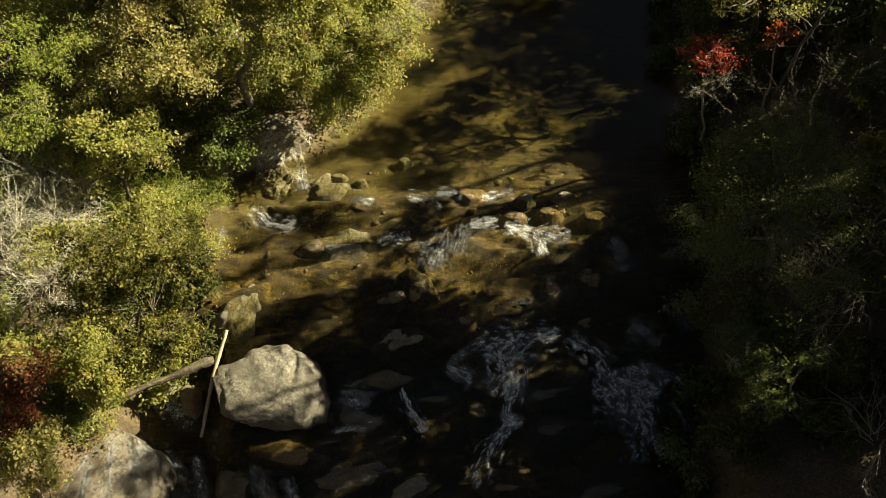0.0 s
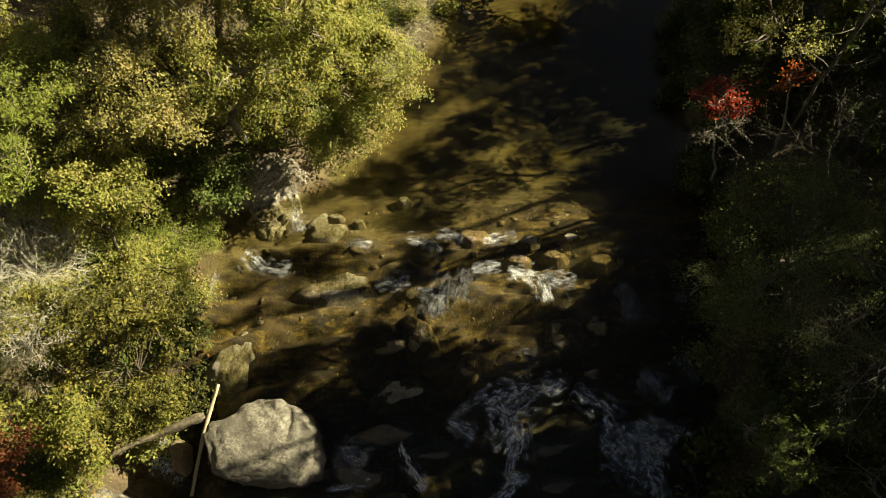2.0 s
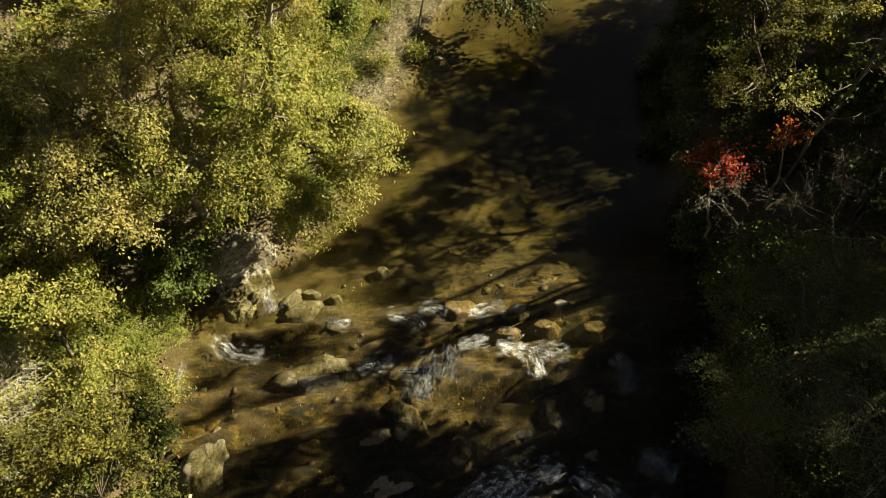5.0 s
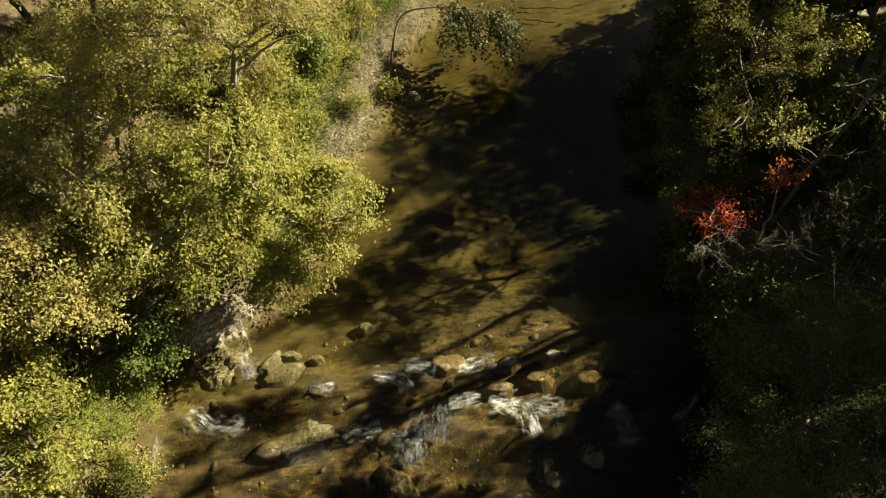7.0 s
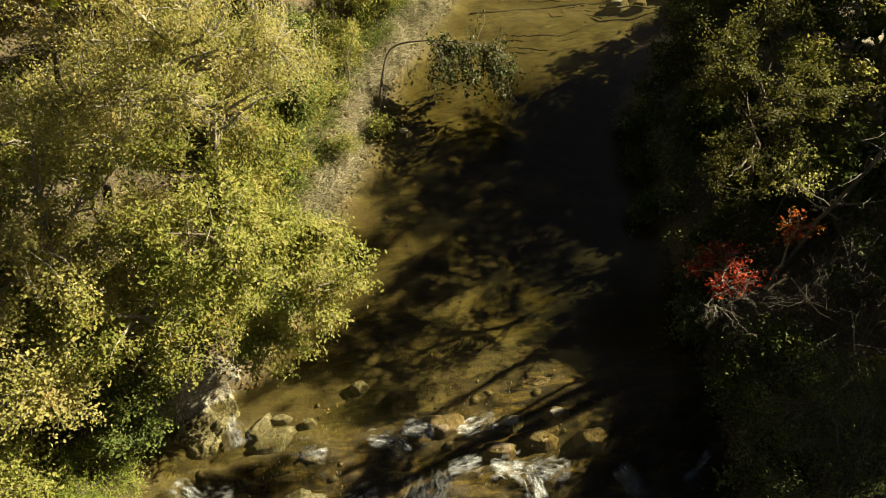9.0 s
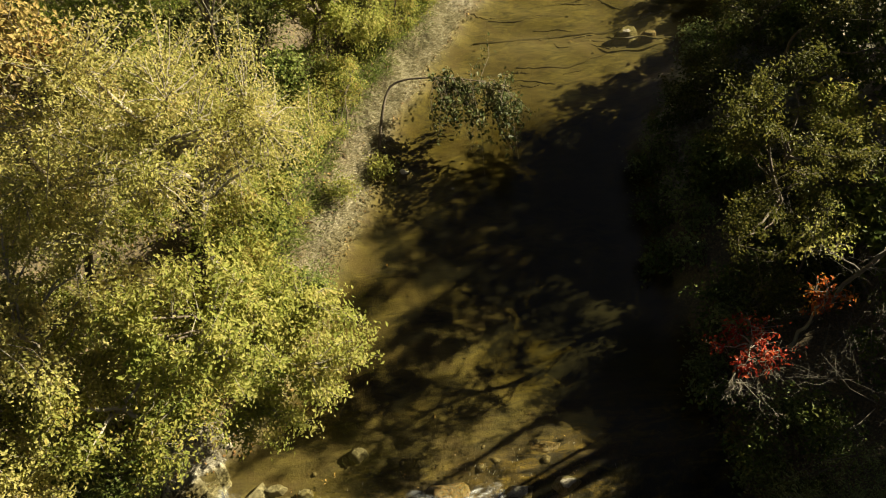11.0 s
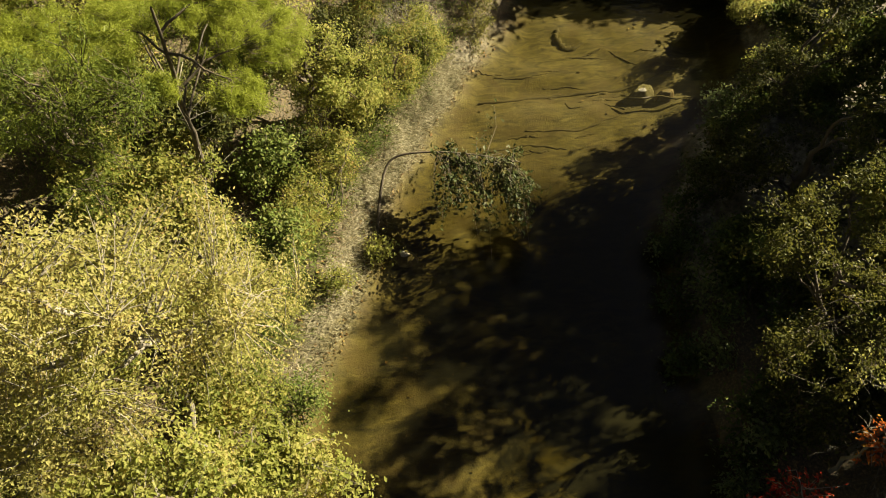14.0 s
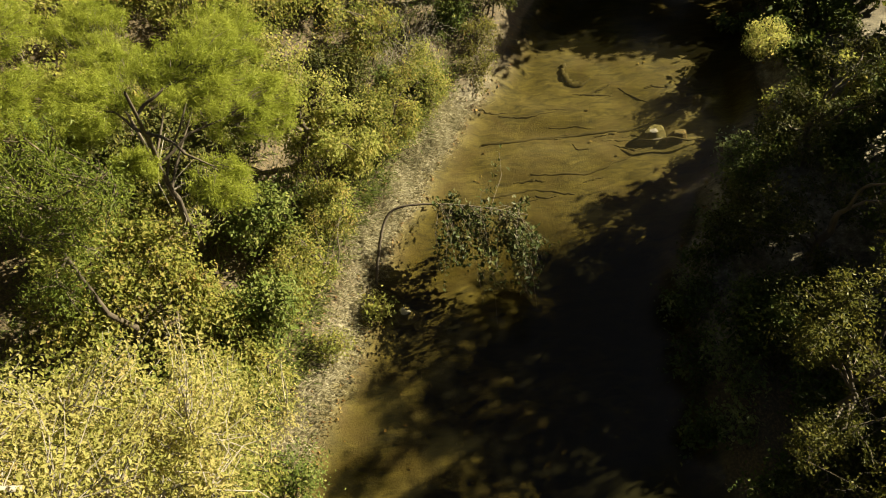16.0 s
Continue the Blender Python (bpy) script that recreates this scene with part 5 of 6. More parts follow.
# arching stem with a leafy tip over the pool
rs = np.random.RandomState(60)
M_SAPLING = leaf_material("dark_sapling_leaf", [(0.0, (0.020, 0.028, 0.009)), (0.5, (0.045, 0.058, 0.017)), (1.0, (0.105, 0.085, 0.032))], 0.25)
arch = tagged(new("leaning_sapling"), "arching sapling with dark leaves hanging over the pool", "sapling")
arch.matrix_world = Matrix.Translation((0.15, 27.6, 0.2))
geo = Geo()
ctl = np.array([(0, 0, -0.3), (0.2, 0.7, 0.6), (0.55, 1.7, 1.35), (1.2, 1.75, 1.6), (2.5, 1.5, 1.75), (3.8, 1.2, 1.7), (5.0, 0.9, 1.5)])
t = np.linspace(0, 6, 26)
line = np.stack([np.interp(t, np.arange(7), ctl[:, k]) for k in range(3)], 1)
for _ in range(4):
    line[1:-1] = (line[:-2] + 2 * line[1:-1] + line[2:]) / 4
tube(geo, line, np.linspace(0.06, 0.014, 26), 7)
part("stem", geo, M_BARK, arch)
a = line[rs.randint(16, 25, 120)]
b = a + np.stack([rs.randn(120) * 0.40 + 0.25, rs.randn(120) * 1.05 - 1.15, rs.randn(120) * 0.45 - 0.3], 1)
geo = Geo()
stems(geo, a, b, np.full(120, 0.010), np.full(120, 0.004), rs.randn(120, 3) * 0.1)
tagged(part("twigwork", geo, M_BARK, arch), kind="stuff")
geo = Geo()
w = rs.randint(0, 110, 3200)
u = rs.rand(3200, 1) ** 0.5
leaves(geo, rs, a[w] * (1 - u) + b[w] * u + rs.randn(3200, 3) * 0.09, np.zeros((3200, 3)), 0.145, 0.6)
part("leaves", geo, M_SAPLING, arch, smooth=False)

# bank grass and low herbs
rs = np.random.RandomState(70)


def bank_grass(label, mat, y0, y1, inner, outer, count, length, seed, lean=(0.5, -0.1, -0.1), spots=0.1):
    rs = np.random.RandomState(seed)
    c = rs.uniform(0, 1, (count // 14, 2))
    p = np.repeat(c, 14, 0)
    y = y0 + (y1 - y0) * p[:, 0] + rs.randn(len(p)) * spots
    l, r = banks(y)
    x = l - inner - (outer - inner) * p[:, 1] + rs.randn(len(p)) * spots
    return grass("grass", label, x, y, ground_z(x, y), length, mat, seed, lean)


bank_grass("pale dry grass hanging down the creek bank", M_STRAW, 22.2, 35.0, 0.0, 0.85, 9000, 0.24, 71, spots=0.25)
bank_grass("pale dry grass on the steep sandy bank", M_STRAW, 28.6, 34.6, 0.1, 0.9, 5000, 0.24, 75, spots=0.15)
bank_grass("green herbs and grass on the creek bank", M_HERB, 22.0, 36.0, 0.9, 2.6, 7000, 0.35, 72, spots=0.2)
bank_grass("green undergrowth on the wooded bank", M_HERB, 5.0, 40.0, 1.5, 11.0, 14000, 0.5, 74, (0.1, 0, 0), 0.25)


def bare_tree(label, base, height, girth, seed):
    """A slim dead tree: a leaning tapered stem, snapped stubs and a few forked twigs."""
    rs = np.random.RandomState(seed)
    b0 = np.array([base[0], base[1], gz(*base) - 0.2])
    root = tagged(new("bare_tree"), label, "tree", RIGHT)
    root.matrix_world = Matrix.Translation(b0)
    line = bent(rs, np.zeros(3), np.array([0.3 * rs.randn(), 0.3 * rs.randn(), height]), 16, 0.05)
    wood, fine = Geo(), Geo()
    tube(wood, line, np.linspace(girth, 0.02, 16), 8)
    for k in range(16):
        a = line[rs.randint(4, 15)]
        d = unit(np.array([rs.randn() - 0.3, rs.randn(), 0.25 + 0.3 * rs.randn()]))
        b = a + d * rs.uniform(0.4, 1.5)
        limb = bent(rs, a, b, 6, 0.05)
        tube(wood, limb, np.linspace(0.022, 0.007, 6), 5)
        n = rs.randint(3, 8)
        p = limb[rs.randint(2, 6, n)]
        stems(fine, p, p + unit(d + 0.9 * rs.randn(n, 3)) * rs.uniform(0.15, 0.6, (n, 1)), np.full(n, 0.008), np.full(n, 0.003), rs.randn(n, 3) * 0.04)
    part("trunk", wood, M_GREYTWIG, root)
    tagged(part("branchwork", fine, M_TWIG, root), kind="stuff")
    return root


def whorled_shrub(label, base, lobes, count, seed):
    """A glossy evergreen shrub: crooked stems, and a star of seven or eight long leaves at each twig's end."""
    rs = np.random.RandomState(seed)
    b0 = np.array([base[0], base[1], gz(*base) - 0.1])
    root = tagged(new("shrub"), label, "shrub", RIGHT)
    root.matrix_world = Matrix.Translation(b0)
    L = np.array(lobes, dtype=float)
    L[:, :3] -= b0
    tips, d = crown_points(rs, L, count, 0.3)
    wood, fine, crown = Geo(), Geo(), Geo()
    nodes = []
    for lobe in L:
        line = bent(rs, rs.randn(3) * 0.1, lobe[:3] - np.array([0, 0, 0.3]), 9, 0.09)
        tube(wood, line, np.linspace(0.045, 0.015, 9), 6)
        nodes.append(line[5:])
    nodes = np.concatenate(nodes)
    near = np.array([nodes[np.argmin(((nodes - q) ** 2).sum(1))] for q in tips])
    stems(fine, near, tips, np.full(count, 0.012), np.full(count, 0.005), rs.randn(count, 3) * 0.06)
    k = 8
    axis = unit(np.array([0.25, 0, 1.0]) + 0.5 * d + 0.3 * rs.randn(count, 3))
    u = unit(np.cross(axis, rs.randn(count, 3)))
    w = np.cross(axis, u)
    ang = np.arange(k)[None] * 2 * math.pi / k + rs.rand(count, 1) * 6 + rs.randn(count, k) * 0.15
    way = unit((np.cos(ang)[..., None] * u[:, None] + np.sin(ang)[..., None] * w[:, None]) + 0.22 * axis[:, None]).reshape(-1, 3)
    side = unit(np.cross(np.repeat(axis, k, 0), way))
    ln = 0.145 * rs.uniform(0.7, 1.2, (count * k, 1))
    p = np.repeat(tips, k, 0)
    up = np.repeat(axis, k, 0)
    v = np.stack([p, p + way * ln * 0.5 + side * ln * 0.105 + up * 0.01, p + way * ln - up * ln * 0.12, p + way * ln * 0.5 - side * ln * 0.105 + up * 0.01], 1)
    q = np.arange(count * k)[:, None] * 4
    crown.add(v, np.stack([np.array([0, 1, 2]) + q, np.array([0, 2, 3]) + q], 1).reshape(-1, 3))
    part("trunk", wood, M_TWIG, root)
    tagged(part("branchwork", fine, M_TWIG, root), kind="stuff")
    part("crown", crown, M_WHORL, root, smooth=False)
    return root


# shaded bank
tree("shrub", "small yellow-leaved sapling among bare twigs", (11.8, 19.2), [(11.2, 18.9, 5.0, 0.7, 0.7, 0.6), (12.0, 19.6, 4.4, 0.6, 0.6, 0.6)], 800, M_LIME, 78, size=0.085, category="shrub", trunk=0.04, per=25, clump=0.1, twig=M_TWIG, group=RIGHT)
bare_bush("bare_shrub", "bare pale twigs reaching over the shaded slope", (12.2, 17.4), 3.6, 10, M_GREYTWIG, 79, 0.008, group=RIGHT, z=3.0, fan=(-0.5, -0.2), up=0.9)
red = tree("tree", "small scarlet-leaved tree with bare pale twigs", (9.6, 16.5), [(7.85, 16.1, 5.4, 0.95, 0.75, 0.4)], 760, M_RED, 80, size=0.095, trunk=0.05, per=14, clump=0.09, bark=M_TWIG, twig=M_TWIG, group=RIGHT)
bare_bush("bare_shrub", "bare pale forking twigs below the scarlet tree", (8.0, 15.9), 1.7, 9, M_TWIG, 81, 0.007, group=RIGHT, z=4.3, fan=(-0.1, 0.0), up=1.1)
tree("tree", "orange-red leaved small tree on the shaded bank", (11.2, 17.6), [(10.15, 17.15, 5.2, 0.6, 0.6, 0.5)], 240, M_RUST, 82, size=0.11, trunk=0.05, per=22, clump=0.1, bark=M_TWIG, twig=M_TWIG, group=RIGHT)
tree("tree", "green-leaved tree overhanging the shaded pool", (11.8, 21.0), [(9.4, 19.4, 6.3, 1.1, 0.9, 0.9), (10.6, 20.2, 6.7, 1.3, 1.0, 1.0), (9.7, 18.6, 5.7, 0.9, 0.7, 0.7), (8.8, 20.8, 7.9, 1.0, 0.9, 0.9), (9.5, 19.7, 4.6, 0.9, 0.7, 0.8), (11.2, 19.6, 7.4, 1.0, 0.8, 0.8), (9.4, 21.8, 6.4, 1.2, 1.1, 1.0), (10.4, 21.6, 8.0, 1.1, 0.9, 0.9)], 13500, M_SHADELEAF, 83, group=RIGHT, size=0.078, trunk=0.10, per=95, clump=0.11)
bare_tree("slim leafless tree with broken pale branch stubs", (11.6, 17.9), 11.5, 0.065, 34)
bare_tree("slim leafless tree with broken pale branch stubs", (10.6, 9.9), 7.6, 0.06, 36)
tree("tree", "green tree on the shaded bank, shade put into its leaf colour", (13.4, 25.8), [(11.6, 25.4, 3.4, 1.6, 1.5, 1.1), (12.8, 27.0, 3.6, 1.7, 1.5, 1.1), (13.6, 24.0, 7.2, 1.9, 1.9, 1.8)], 4200, M_OLIVE_DARKENED, 84, group=RIGHT, size=0.11)
tree("tree", "olive-leaved tree on the shaded bank, shade put into its leaf colour", (14.8, 29.6), [(13.6, 29.2, 3.6, 1.4, 1.4, 1.4), (15.4, 30.6, 4.4, 1.6, 1.5, 1.3)], 5000, M_OLIVE_DARKENED, 85, group=RIGHT)
tree("shrub", "yellow-leaved bush at the pool's far corner", (17.0, 36.5), [(15.5, 35.3, 2.0, 0.9, 0.8, 0.6), (16.1, 35.7, 1.2, 1.0, 0.8, 0.7)], 5200, M_LIME, 86, size=0.085, category="shrub", stems_n=3, trunk=0.05, group=RIGHT)
tree("shrub", "low green bush by the shallows", (14.8, 32.0), [(15.4, 32.2, 1.4, 0.9, 0.7, 0.5), (16.5, 31.8, 1.8, 0.9, 0.7, 0.5), (17.2, 31.0, 2.1, 0.7, 0.6, 0.5)], 6500, M_OLIVE, 87, size=0.085, category="shrub", stems_n=3, trunk=0.05, group=RIGHT)
tree("tree", "feathery dark evergreen over the shaded bank", (10.6, 11.2), [(7.7, 11.2, 5.4, 1.0, 0.9, 0.6), (7.6, 12.6, 4.8, 0.9, 0.8, 0.5), (6.3, 10.6, 4.7, 0.8, 0.7, 0.45), (8.8, 9.8, 6.2, 1.1, 1.0, 0.6), (7.6, 9.5, 5.7, 1.0, 0.9, 0.55), (6.7, 9.2, 5.2, 0.9, 0.7, 0.5), (9.0, 8.6, 5.2, 1.1, 0.8, 0.5), (9.1, 12.6, 6.0, 1.1, 1.0, 0.6), (9.2, 11.0, 5.8, 1.1, 1.0, 0.6), (10.2, 12.2, 5.2, 1.2, 1.1, 0.7)], 40000, M_EVERGREEN, 88, size=0.062, slim=0.3, clump=0.17, group=RIGHT, per=70)
bare_bush("bare_shrub", "bare grey branches among the shaded evergreens", (10.4, 9.2), 4.6, 7, M_TWIG, 89, 0.012, group=RIGHT, fan=(-0.9, 0.1), up=0.9, z=4.2)
bare_bush("bare_shrub", "bare grey branches among the shaded evergreens", (11.0, 14.4), 4.0, 12, M_GREYTWIG, 90, 0.009, group=RIGHT, fan=(-0.5, -0.1), up=0.7, z=4.2)
bare_bush("bare_shrub", "bare grey branches on the shaded bank", (13.0, 17.4), 5.0, 10, M_GREYTWIG, 91, 0.012, group=RIGHT, fan=(-0.3, 0.0), up=1.4)
whorled_shrub("broad-leaved evergreen shrub with whorled leaves over the falls", (9.4, 7.0), [(7.9, 7.1, 3.3, 0.9, 0.6, 0.4), (6.8, 7.5, 4.0, 0.5, 0.4, 0.3), (9.2, 7.3, 3.3, 0.6, 0.3, 0.3), (8.0, 6.4, 2.9, 0.7, 0.4, 0.4), (7.6, 7.7, 3.9, 0.4, 0.3, 0.3)], 300, 92)
bare_bush("bare_shrub", "bare tan twigs over the lower falls", (10.8, 5.6), 2.8, 10, M_TWIG, 93, 0.012, group=RIGHT, fan=(-0.5, 0.2), up=0.8, z=2.4)


def thicket(rows, label, group, mats, seed, size=0.11, thin=1.0):
    """Fills a bank with leafy shrubs of given place, height and half-width."""
    for k, (x, y, h, w) in enumerate(rows):
        g = gz(x, y)
        rs = np.random.RandomState(seed + k)
        lobes = [(x + rs.uniform(-0.5, 0.5) * w, y + rs.uniform(-0.5, 0.5) * w, g + h * rs.uniform(0.55, 0.78), w * rs.uniform(0.55, 0.85), w * rs.uniform(0.55, 0.85), h * rs.uniform(0.22, 0.36)) for _ in range(3)]
        lobes.append((x, y, g + h * 0.35, w * 0.8, w * 0.8, h * 0.3))
        tree("shrub", label, (x, y), lobes, int((1050 * w * w + 630 * h) * thin), mats[k % len(mats)], seed + k, size=1.13 * size * rs.uniform(0.85, 1.2), category="shrub", stems_n=3, trunk=0.05, group=group, clump=0.2, per=75)


thicket([(9.8, 8.2, 3.0, 1.4), (9.9, 13.2, 2.6, 1.3), (10.8, 15.2, 1.6, 1.2), (10.4, 19.0, 2.2, 1.2), (10.8, 23.8, 2.0, 1.4), (11.4, 26.6, 3.0, 1.4)], "dark leafy shrub crowding the shaded bank", RIGHT, [M_GREEN, M_OLIVE_DARKENED], 200)
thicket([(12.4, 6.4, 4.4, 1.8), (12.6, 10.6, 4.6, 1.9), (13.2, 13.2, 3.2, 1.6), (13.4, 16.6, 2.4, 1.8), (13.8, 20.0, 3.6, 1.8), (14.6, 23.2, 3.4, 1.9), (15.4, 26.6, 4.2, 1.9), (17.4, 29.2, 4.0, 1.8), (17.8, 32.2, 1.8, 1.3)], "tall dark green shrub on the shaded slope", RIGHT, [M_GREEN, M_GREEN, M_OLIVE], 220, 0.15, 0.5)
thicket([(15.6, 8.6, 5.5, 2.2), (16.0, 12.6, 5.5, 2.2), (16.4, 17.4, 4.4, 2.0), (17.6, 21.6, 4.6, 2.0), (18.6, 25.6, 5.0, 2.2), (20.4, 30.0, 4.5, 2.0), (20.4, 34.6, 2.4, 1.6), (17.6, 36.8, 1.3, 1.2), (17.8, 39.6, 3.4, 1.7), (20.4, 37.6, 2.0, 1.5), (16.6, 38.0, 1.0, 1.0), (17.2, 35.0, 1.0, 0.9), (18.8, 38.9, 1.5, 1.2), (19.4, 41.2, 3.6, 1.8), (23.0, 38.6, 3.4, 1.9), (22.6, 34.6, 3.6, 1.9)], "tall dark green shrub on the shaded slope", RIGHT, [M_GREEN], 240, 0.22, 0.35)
thicket([(-5.6, 28.2, 3.4, 1.6), (-3.0, 25.6, 2.8, 1.3), (-6.6, 30.0, 3.4, 1.5), (-4.6, 23.4, 3.0, 1.4), (-5.2, 26.0, 3.0, 1.5), (-2.6, 28.6, 2.8, 1.3), (-4.6, 29.8, 3.4, 1.6), (-6.6, 25.0, 3.6, 1.6), (-6.4, 31.6, 3.6, 1.7), (-3.4, 32.0, 3.0, 1.4), (-0.4, 33.8, 3.0, 1.4), (0.8, 36.4, 3.2, 1.5), (-7.2, 27.4, 3.0, 1.4)], "leafy green shrub in the undergrowth of the sunny bank", LEFT, [M_OLIVE, M_HERB, M_OLIVE_DARKENED, M_OLIVE], 260, 0.10)
thicket([(-1.3, 25.2, 1.0, 0.5), (0.0, 26.6, 0.7, 0.4), (3.0, 34.6, 1.2, 0.6)], "small leafy bush at the water's edge", LEFT, [M_OLIVE, M_LIME], 300, 0.08)
rs = np.random.RandomState(330)
low = []
for k in range(22):
    y = 22.2 + 14.6 * (k + rs.rand()) / 22
    low.append((float(banks(np.array([y]))[0][0]) - rs.uniform(1.5, 3.4), y, rs.uniform(0.9, 1.7), rs.uniform(0.5, 0.9)))
thicket(low, "low leafy bush on the grassy creek bank", LEFT, [M_OLIVE, M_LIME, M_HERB, M_OLIVE], 331, 0.075, 0.8)
brink = []
for k in range(30):
    y = 4.5 + 25.5 * (k + rs.rand()) / 30
    brink.append((float(banks(np.array([y]))[1][0]) + rs.uniform(-0.5, 1.1), y, rs.uniform(1.1, 2.4) * (0.6 if 19 < y < 28 else 1), rs.uniform(0.6, 1.3)))
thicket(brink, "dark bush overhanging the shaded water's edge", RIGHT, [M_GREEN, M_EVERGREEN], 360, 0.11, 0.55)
thicket([(-9.4, 12.5, 2.2, 1.0), (-9.2, 11.2, 2.0, 0.9), (-11.6, 14.9, 4.2, 1.5), (-6.6, 19.0, 2.6, 1.3), (-8.6, 20.4, 3.0, 1.5), (-12.6, 9.0, 2.8, 1.4), (-11.2, 11.6, 2.4, 1.3), (-13.6, 19.0, 3.4, 1.7), (-13.2, 12.2, 3.2, 1.5)], "leafy green shrub in the undergrowth of the sunny bank", LEFT, [M_LIME, M_OLIVE, M_FLUFF], 280, 0.10)

thicket([(-9.6, 37.4, 2.8, 1.5), (-7.4, 37.0, 2.8, 1.5), (-5.4, 37.4, 2.8, 1.5), (-3.6, 36.8, 2.6, 1.4), (-2.0, 37.8, 2.8, 1.5), (-6.6, 39.8, 3.0, 1.6), (-3.2, 40.4, 3.0, 1.6), (-5.0, 39.3, 1.9, 1.1), (-2.5, 38.4, 1.9, 1.1), (-1.1, 38.8, 1.9, 1.1), (-8.9, 40.2, 1.9, 1.1)], "olive-green shrub in the undergrowth of the sunny bank", LEFT, [M_OLIVE, M_LIME, M_HERB], 440, 0.09)
thicket([(-4.2, 18.4, 1.3, 0.9), (-3.6, 19.4, 1.4, 0.9), (-5.2, 18.2, 1.5, 0.9), (-4.8, 19.6, 1.6, 1.0), (-3.0, 20.4, 1.2, 0.8), (-10.6, 7.0, 1.2, 0.8), (-11.2, 6.2, 1.2, 0.8), (-10.2, 8.2, 1.3, 0.9), (-10.3, 7.0, 0.8, 0.7), (-10.9, 6.6, 0.9, 0.7), (-3.6, 21.3, 1.9, 1.0), (-2.5, 21.6, 1.9, 1.0), (-4.3, 21.6, 1.9, 1.0)], "olive bush in the undergrowth beside the leaning trees", LEFT, [M_OLIVE, M_HERB], 480, 0.085)
thicket([(-2.9, 33.4, 1.7, 0.9), (-11.4, 35.7, 1.7, 0.9), (-3.4, 34.2, 1.7, 0.9)], "olive-green shrub between the pines", LEFT, [M_OLIVE, M_HERB], 490, 0.085)
thicket([(11.5, 21.5, 1.4, 1.1), (12.6, 22.6, 1.5, 1.2), (12.0, 20.0, 1.4, 1.1), (12.8, 18.8, 1.4, 1.1), (11.8, 24.6, 1.4, 1.1), (12.9, 24.4, 1.6, 1.2), (13.6, 21.2, 1.6, 1.2), (11.2, 23.0, 1.2, 1.0), (10.4, 6.4, 1.6, 1.1), (11.6, 8.0, 1.8, 1.2), (16.2, 30.2, 1.2, 1.0), (17.6, 30.4, 1.4, 1.0), (15.6, 29.4, 1.2, 0.9), (17.2, 36.2, 0.7, 0.8), (16.7, 34.9, 0.7, 0.8), (17.6, 37.6, 0.8, 0.8), (13.4, 30.2, 0.8, 0.9), (14.6, 31.0, 0.8, 0.9), (16.6, 33.2, 0.8, 0.9), (16.0, 32.0, 1.0, 1.0), (17.6, 34.0, 0.8, 0.9), (18.2, 36.8, 0.8, 0.8), (18.4, 38.0, 0.8, 0.9), (17.2, 31.2, 1.2, 1.0), (18.8, 35.6, 1.0, 1.0), (18.6, 33.6, 1.4, 1.0), (19.2, 36.8, 1.3, 1.0)], "low dark bush on the shaded bank", RIGHT, [M_GREEN, M_OLIVE_DARKENED], 460, 0.10)
# added dark-leaved fill that stands in for shade in the gaps under the trees
thicket([(-7.9, 11.5, 1.4, 0.7), (-8.3, 12.1, 1.4, 0.8), (-8.9, 10.9, 1.5, 1.0), (-7.9, 10.2, 1.3, 0.9), (-9.9, 10.4, 1.6, 1.0), (-10.0, 9.0, 1.5, 0.9), (4.2, 38.2, 2.0, 1.0), (5.7, 38.9, 2.0, 1.0)], "dark green low shrub added to darken sunlit soil under the trees", LEFT, [M_GREEN, M_OLIVE_DARKENED], 420, 0.09)
thicket([(-8.6, 9.7, 1.8, 0.9), (-9.4, 8.9, 1.8, 0.9), (-9.2, 8.3, 1.5, 0.7), (-8.0, 12.9, 1.5, 0.8)], "leafy olive bush at the foot of the sunny bank", LEFT, [M_OLIVE, M_LIME], 400, 0.085)

# unseen tall wood, added further up the shaded slope to shade bank and creek
b = gz(25.0, 12.0)
tall = tree("tree", "tall dark broadleaf tree added out of view, mostly for shade", (25.0, 12.0), [(24.8, 12.0, b + 7.2, 2.6, 2.5, 2.6), (25.8, 13.2, b + 5.6, 2.3, 2.3, 2.2), (24.0, 11.0, b + 5.0, 2.1, 2.1, 2.0)], 3200, M_GREEN, 95, size=0.33, trunk=0.22, clump=0.3, group=RIGHT)
b = gz(-15.0, 1.0)
mid = tree("tree", "olive-green tree in the wood around the creek", (-15.0, 1.0), [(-15.0, 1.2, b + 5.4, 1.9, 1.9, 1.7), (-14.0, 0.2, b + 4.2, 1.6, 1.6, 1.4), (-16.0, 1.8, b + 4.0, 1.6, 1.6, 1.4)], 2800, M_OLIVE, 94, size=0.22, trunk=0.14, clump=0.24, group=LEFT)
for x, y, s, turn in [(-18, -4, 1.1, 50), (-13.5, -5, 1.0, 120), (-18, 14.5, 1.0, 200), (-17, 25, 1.1, 290), (-16, 30, 1.0, 20), (-11, 39, 1.1, 80), (-15, 41, 1.2, 140), (-2, 40, 1.0, 230), (12, 0, 0.9, 310), (13.5, -6, 1.0, 45), (16, 2.5, 1.0, 170), (-22, -1, 1.1, 5), (-22, 28, 1.1, 95)]:
    c = copy_thing(mid, pose(x, y, gz(x, y) - 0.2, 0, 0, turn))
    c.scale = (s, s, s)
around = [(-20, 20, 0.9, 60), (-18, 34, 1.0, 200), (-20, 8, 0.9, 310), (11, 49, 1.1, 10), (-6, 44, 1.0, 110), (14, 47, 1.2, 60), (30, -2, 1.1, 30), (20, -3, 1.0, 190)]
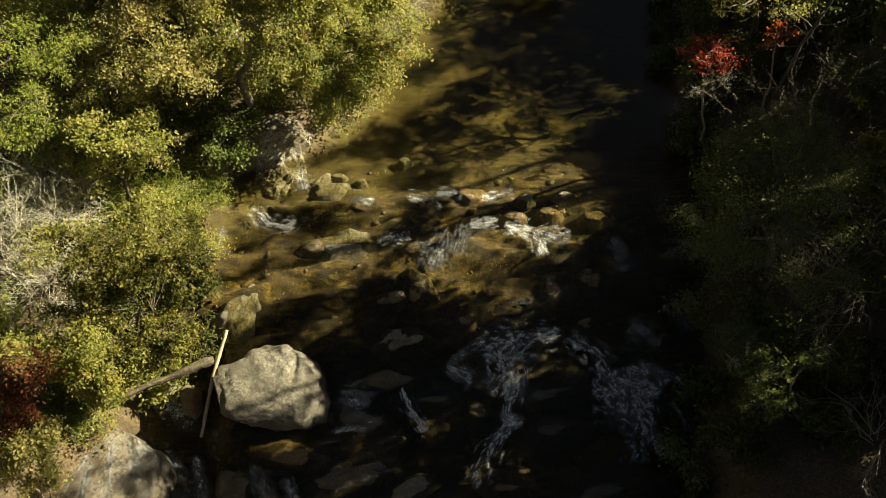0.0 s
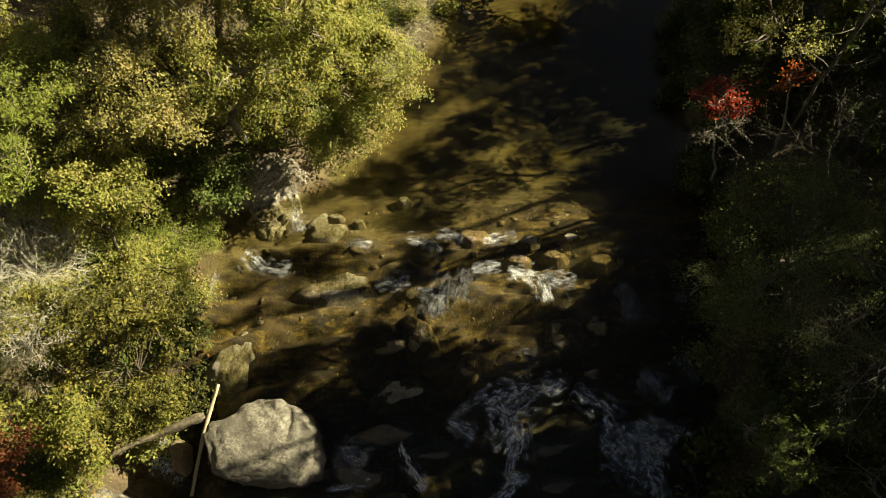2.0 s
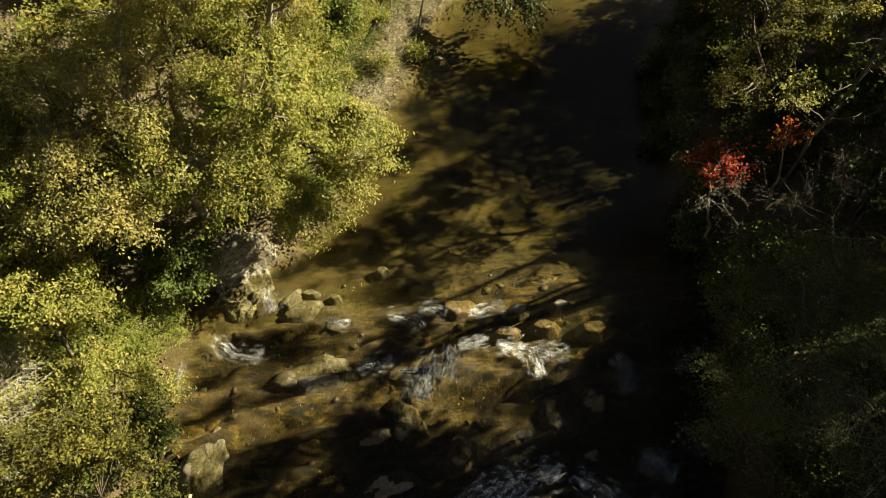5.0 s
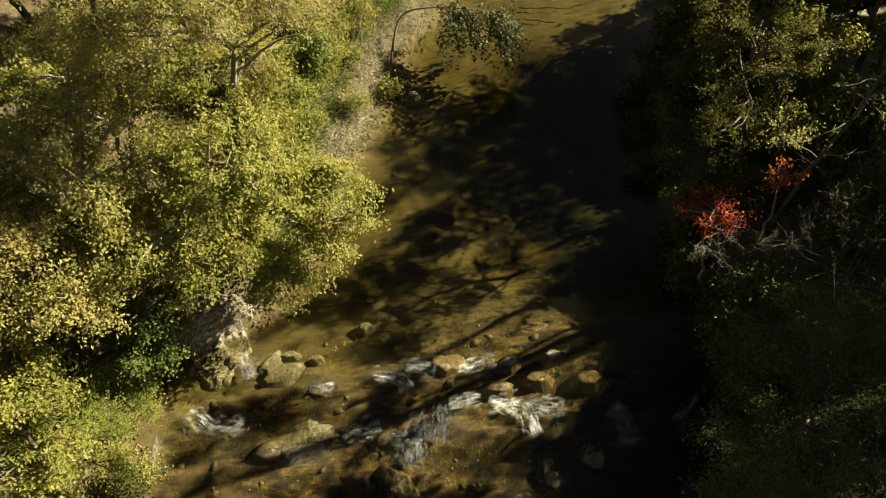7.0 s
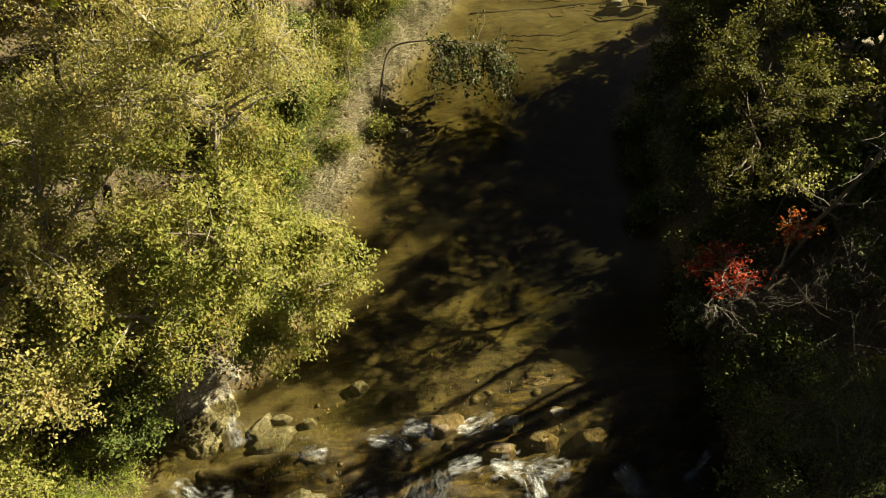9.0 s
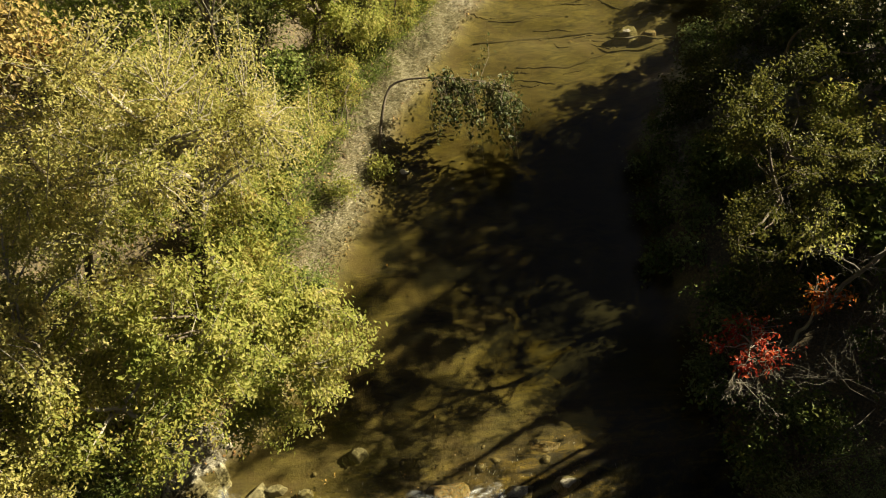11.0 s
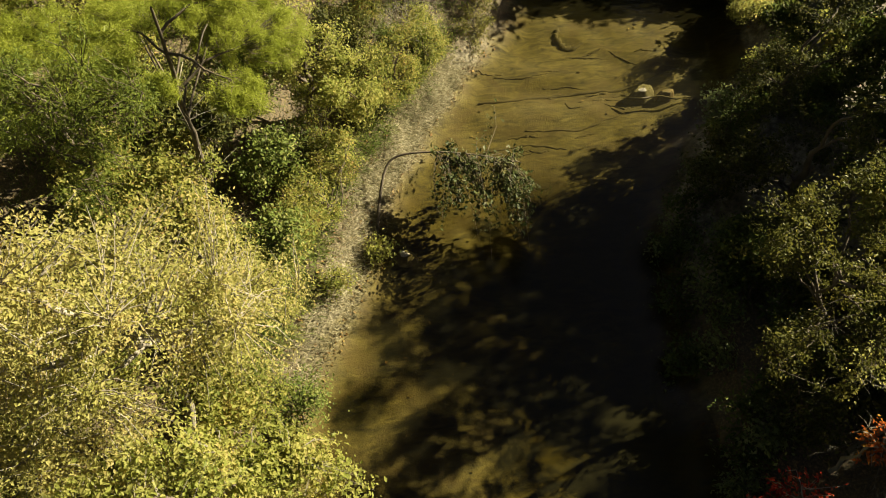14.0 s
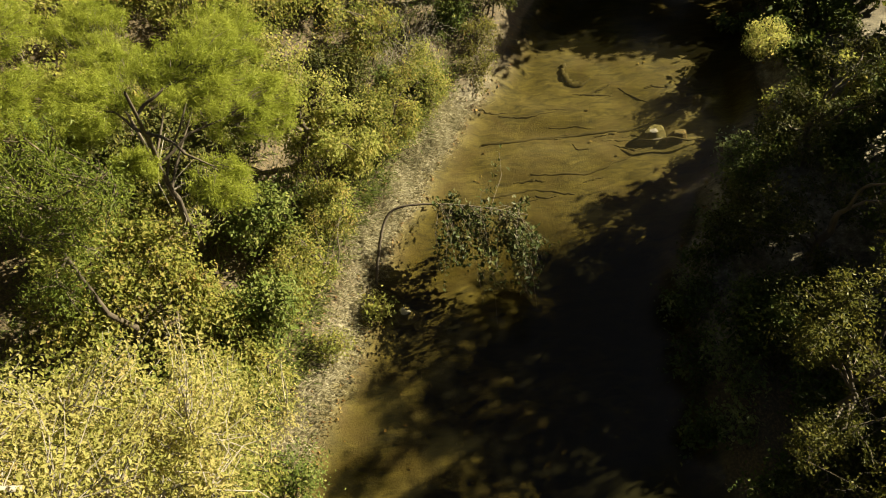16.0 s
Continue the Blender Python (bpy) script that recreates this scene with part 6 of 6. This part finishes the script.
for x, y, s, turn in around + [(25, 7, 1.0, 40), (25.5, 16.5, 1.0, 160), (25, 22.0, 0.88, 220), (25.5, 26, 1.0, 20), (26, 30.5, 1.0, 100), (30, 12, 1.4, 5), (30, 18, 1.4, 95), (30.5, 24, 1.3, 185), (30, 30, 1.4, 275), (30, 6, 1.3, 45), (26, 45.9, 1.25, 80), (22, 45.2, 1.25, 15), (27, 48, 1.3, 130), (18.5, 44.3, 1.1, 240), (24, 2.5, 1.0, 10)]:
    c = copy_thing(tall, pose(x, y, gz(x, y) - 0.2, 0, 0, turn))
    c.scale = (s, s, s)

# two trees added out of view, each lobe set to block sun from falls and riffle
tree("tree", "unseen dark broadleaf tree added to shade the lower falls", (16.2, 8.2), [(14.6, 6.9, 9.6, 1.9, 1.6, 1.7), (16.4, 10.6, 5.6, 1.6, 1.2, 1.4), (14.2, 6.2, 6.2, 1.8, 1.8, 1.7), (14.8, 10.1, 6.6, 1.0, 0.7, 0.6), (14.8, 10.4, 7.7, 0.9, 0.5, 0.5), (15.2, 5.0, 8.6, 2.0, 1.8, 1.8)], 7000, M_GREEN, 96, size=0.24, trunk=0.16, clump=0.28, group=RIGHT)
tree("tree", "unseen dark broadleaf tree added to shade the lower falls", (16.4, 11.6), [(14.6, 10.6, 9.2, 1.9, 1.4, 1.5), (14.8, 13.7, 8.7, 1.8, 1.2, 1.5), (14.8, 14.0, 10.3, 1.6, 0.9, 0.8), (14.8, 14.9, 9.9, 1.5, 1.0, 1.2), (14.8, 11.6, 11.6, 1.6, 1.3, 1.3), (15.0, 13.3, 14.3, 0.9, 0.7, 0.4), (15.2, 13.6, 6.4, 1.0, 0.8, 0.9), (15.0, 11.6, 7.0, 1.1, 0.9, 1.0), (15.4, 9.2, 10.3, 1.6, 1.2, 1.1), (15.2, 13.1, 12.6, 0.9, 0.4, 0.3), (15.0, 16.0, 9.6, 1.0, 0.7, 0.5), (15.0, 15.5, 8.6, 1.0, 0.7, 0.55), (15.0, 16.7, 10.6, 1.0, 0.6, 0.6), (15.0, 19.5, 10.2, 0.8, 0.3, 0.5), (15.0, 16.9, 12.6, 1.0, 0.7, 0.5), (14.8, 14.4, 5.8, 1.0, 0.6, 0.45)], 17600, M_GREEN, 97, size=0.24, trunk=0.16, clump=0.28, group=RIGHT)
tree("tree", "tall slim bare-stemmed tree on the shaded slope", (16.0, 18.9), [(15.8, 18.9, 17.4, 0.9, 0.9, 0.9)], 1000, M_OLIVE, 98, size=0.18, trunk=0.17, group=RIGHT)
tree("tree", "tall slim bare-stemmed tree on the shaded slope", (17.0, 20.4), [(17.0, 20.4, 14.0, 1.2, 1.2, 1.2)], 1300, M_OLIVE, 99, size=0.16, trunk=0.13, group=RIGHT)
tree("tree", "tall slim bare-stemmed tree on the shaded slope", (18.0, 19.2), [(18.0, 19.2, 17.6, 1.0, 1.0, 1.0)], 1100, M_OLIVE, 100, size=0.18, trunk=0.19, group=RIGHT)
# added out of view: sparse crowns whose lobes cast the dapples on the water
tree("tree", "unseen thin-crowned tree added to dapple the water with shade", (20.6, 27.4), [(20.0, 27.2, 12.0, 2.2, 1.8, 1.6), (20.4, 28.8, 10.4, 2.0, 1.8, 1.4), (19.0, 32.7, 6.5, 1.4, 1.0, 0.7), (19.0, 32.7, 4.8, 1.2, 0.8, 0.6), (19.2, 30.8, 8.7, 1.2, 0.7, 0.55), (19.2, 32.1, 7.4, 1.2, 0.7, 0.55), (19.2, 33.0, 6.3, 1.2, 0.7, 0.55), (19.2, 30.1, 9.6, 1.2, 0.7, 0.55)], 3400, M_OLIVE, 101, size=0.2, trunk=0.14, clump=0.22, group=RIGHT)
tree("tree", "unseen thin-crowned tree added to dapple the water with shade", (21.0, 28.4), [(19.5, 27.6, 9.6, 1.9, 1.4, 1.4), (20.6, 28.6, 8.8, 1.8, 1.4, 1.2), (20.4, 26.2, 10.4, 1.7, 1.3, 1.1), (19.5, 32.9, 8.7, 1.2, 0.6, 0.5), (19.5, 32.0, 9.7, 1.2, 0.6, 0.5)], 4400, M_OLIVE, 105, size=0.2, trunk=0.14, clump=0.22, group=RIGHT)
tree("tree", "unseen thin-crowned tree added to dapple the water with shade", (21.4, 31.4), [(20.8, 31.2, 11.6, 2.0, 1.6, 1.6), (20.6, 30.0, 13.6, 1.6, 1.5, 1.2), (20.6, 31.0, 8.6, 2.0, 1.8, 1.6)], 2600, M_OLIVE, 102, size=0.2, trunk=0.14, clump=0.22, group=RIGHT)
tree("tree", "unseen thin-crowned tree added to dapple the water with shade", (16.4, 23.2), [(15.0, 23.3, 9.0, 1.4, 1.0, 0.9), (15.0, 24.6, 8.5, 1.3, 0.8, 0.6), (15.0, 22.5, 10.3, 1.2, 0.6, 0.5), (15.0, 23.7, 10.5, 1.2, 0.7, 0.5)], 2300, M_OLIVE, 103, size=0.16, trunk=0.10, clump=0.16, group=RIGHT)
tree("tree", "unseen slender tree, its sparse crown added for dappled shade", (16.9, 22.4), [(15.4, 22.6, 7.8, 1.1, 0.6, 0.45), (15.4, 22.5, 6.9, 1.1, 0.6, 0.45), (15.4, 22.0, 8.5, 1.1, 0.6, 0.45), (15.4, 23.7, 7.1, 1.1, 0.6, 0.45)], 1000, M_OLIVE, 104, size=0.13, trunk=0.07, clump=0.2, per=30, group=RIGHT)
# out of view; its crown is added to shade the red shrub and ledge
tree("tree", "tall slim bare-stemmed tree on the shaded slope", (16.2, 16.5), [(15.8, 14.2, 20.8, 1.2, 0.9, 1.0), (15.8, 13.0, 19.3, 1.2, 0.9, 0.9), (15.8, 12.7, 16.6, 0.9, 0.5, 0.6), (15.8, 15.0, 17.6, 0.6, 0.5, 0.5)], 1700, M_OLIVE, 106, size=0.18, trunk=0.12, group=RIGHT)
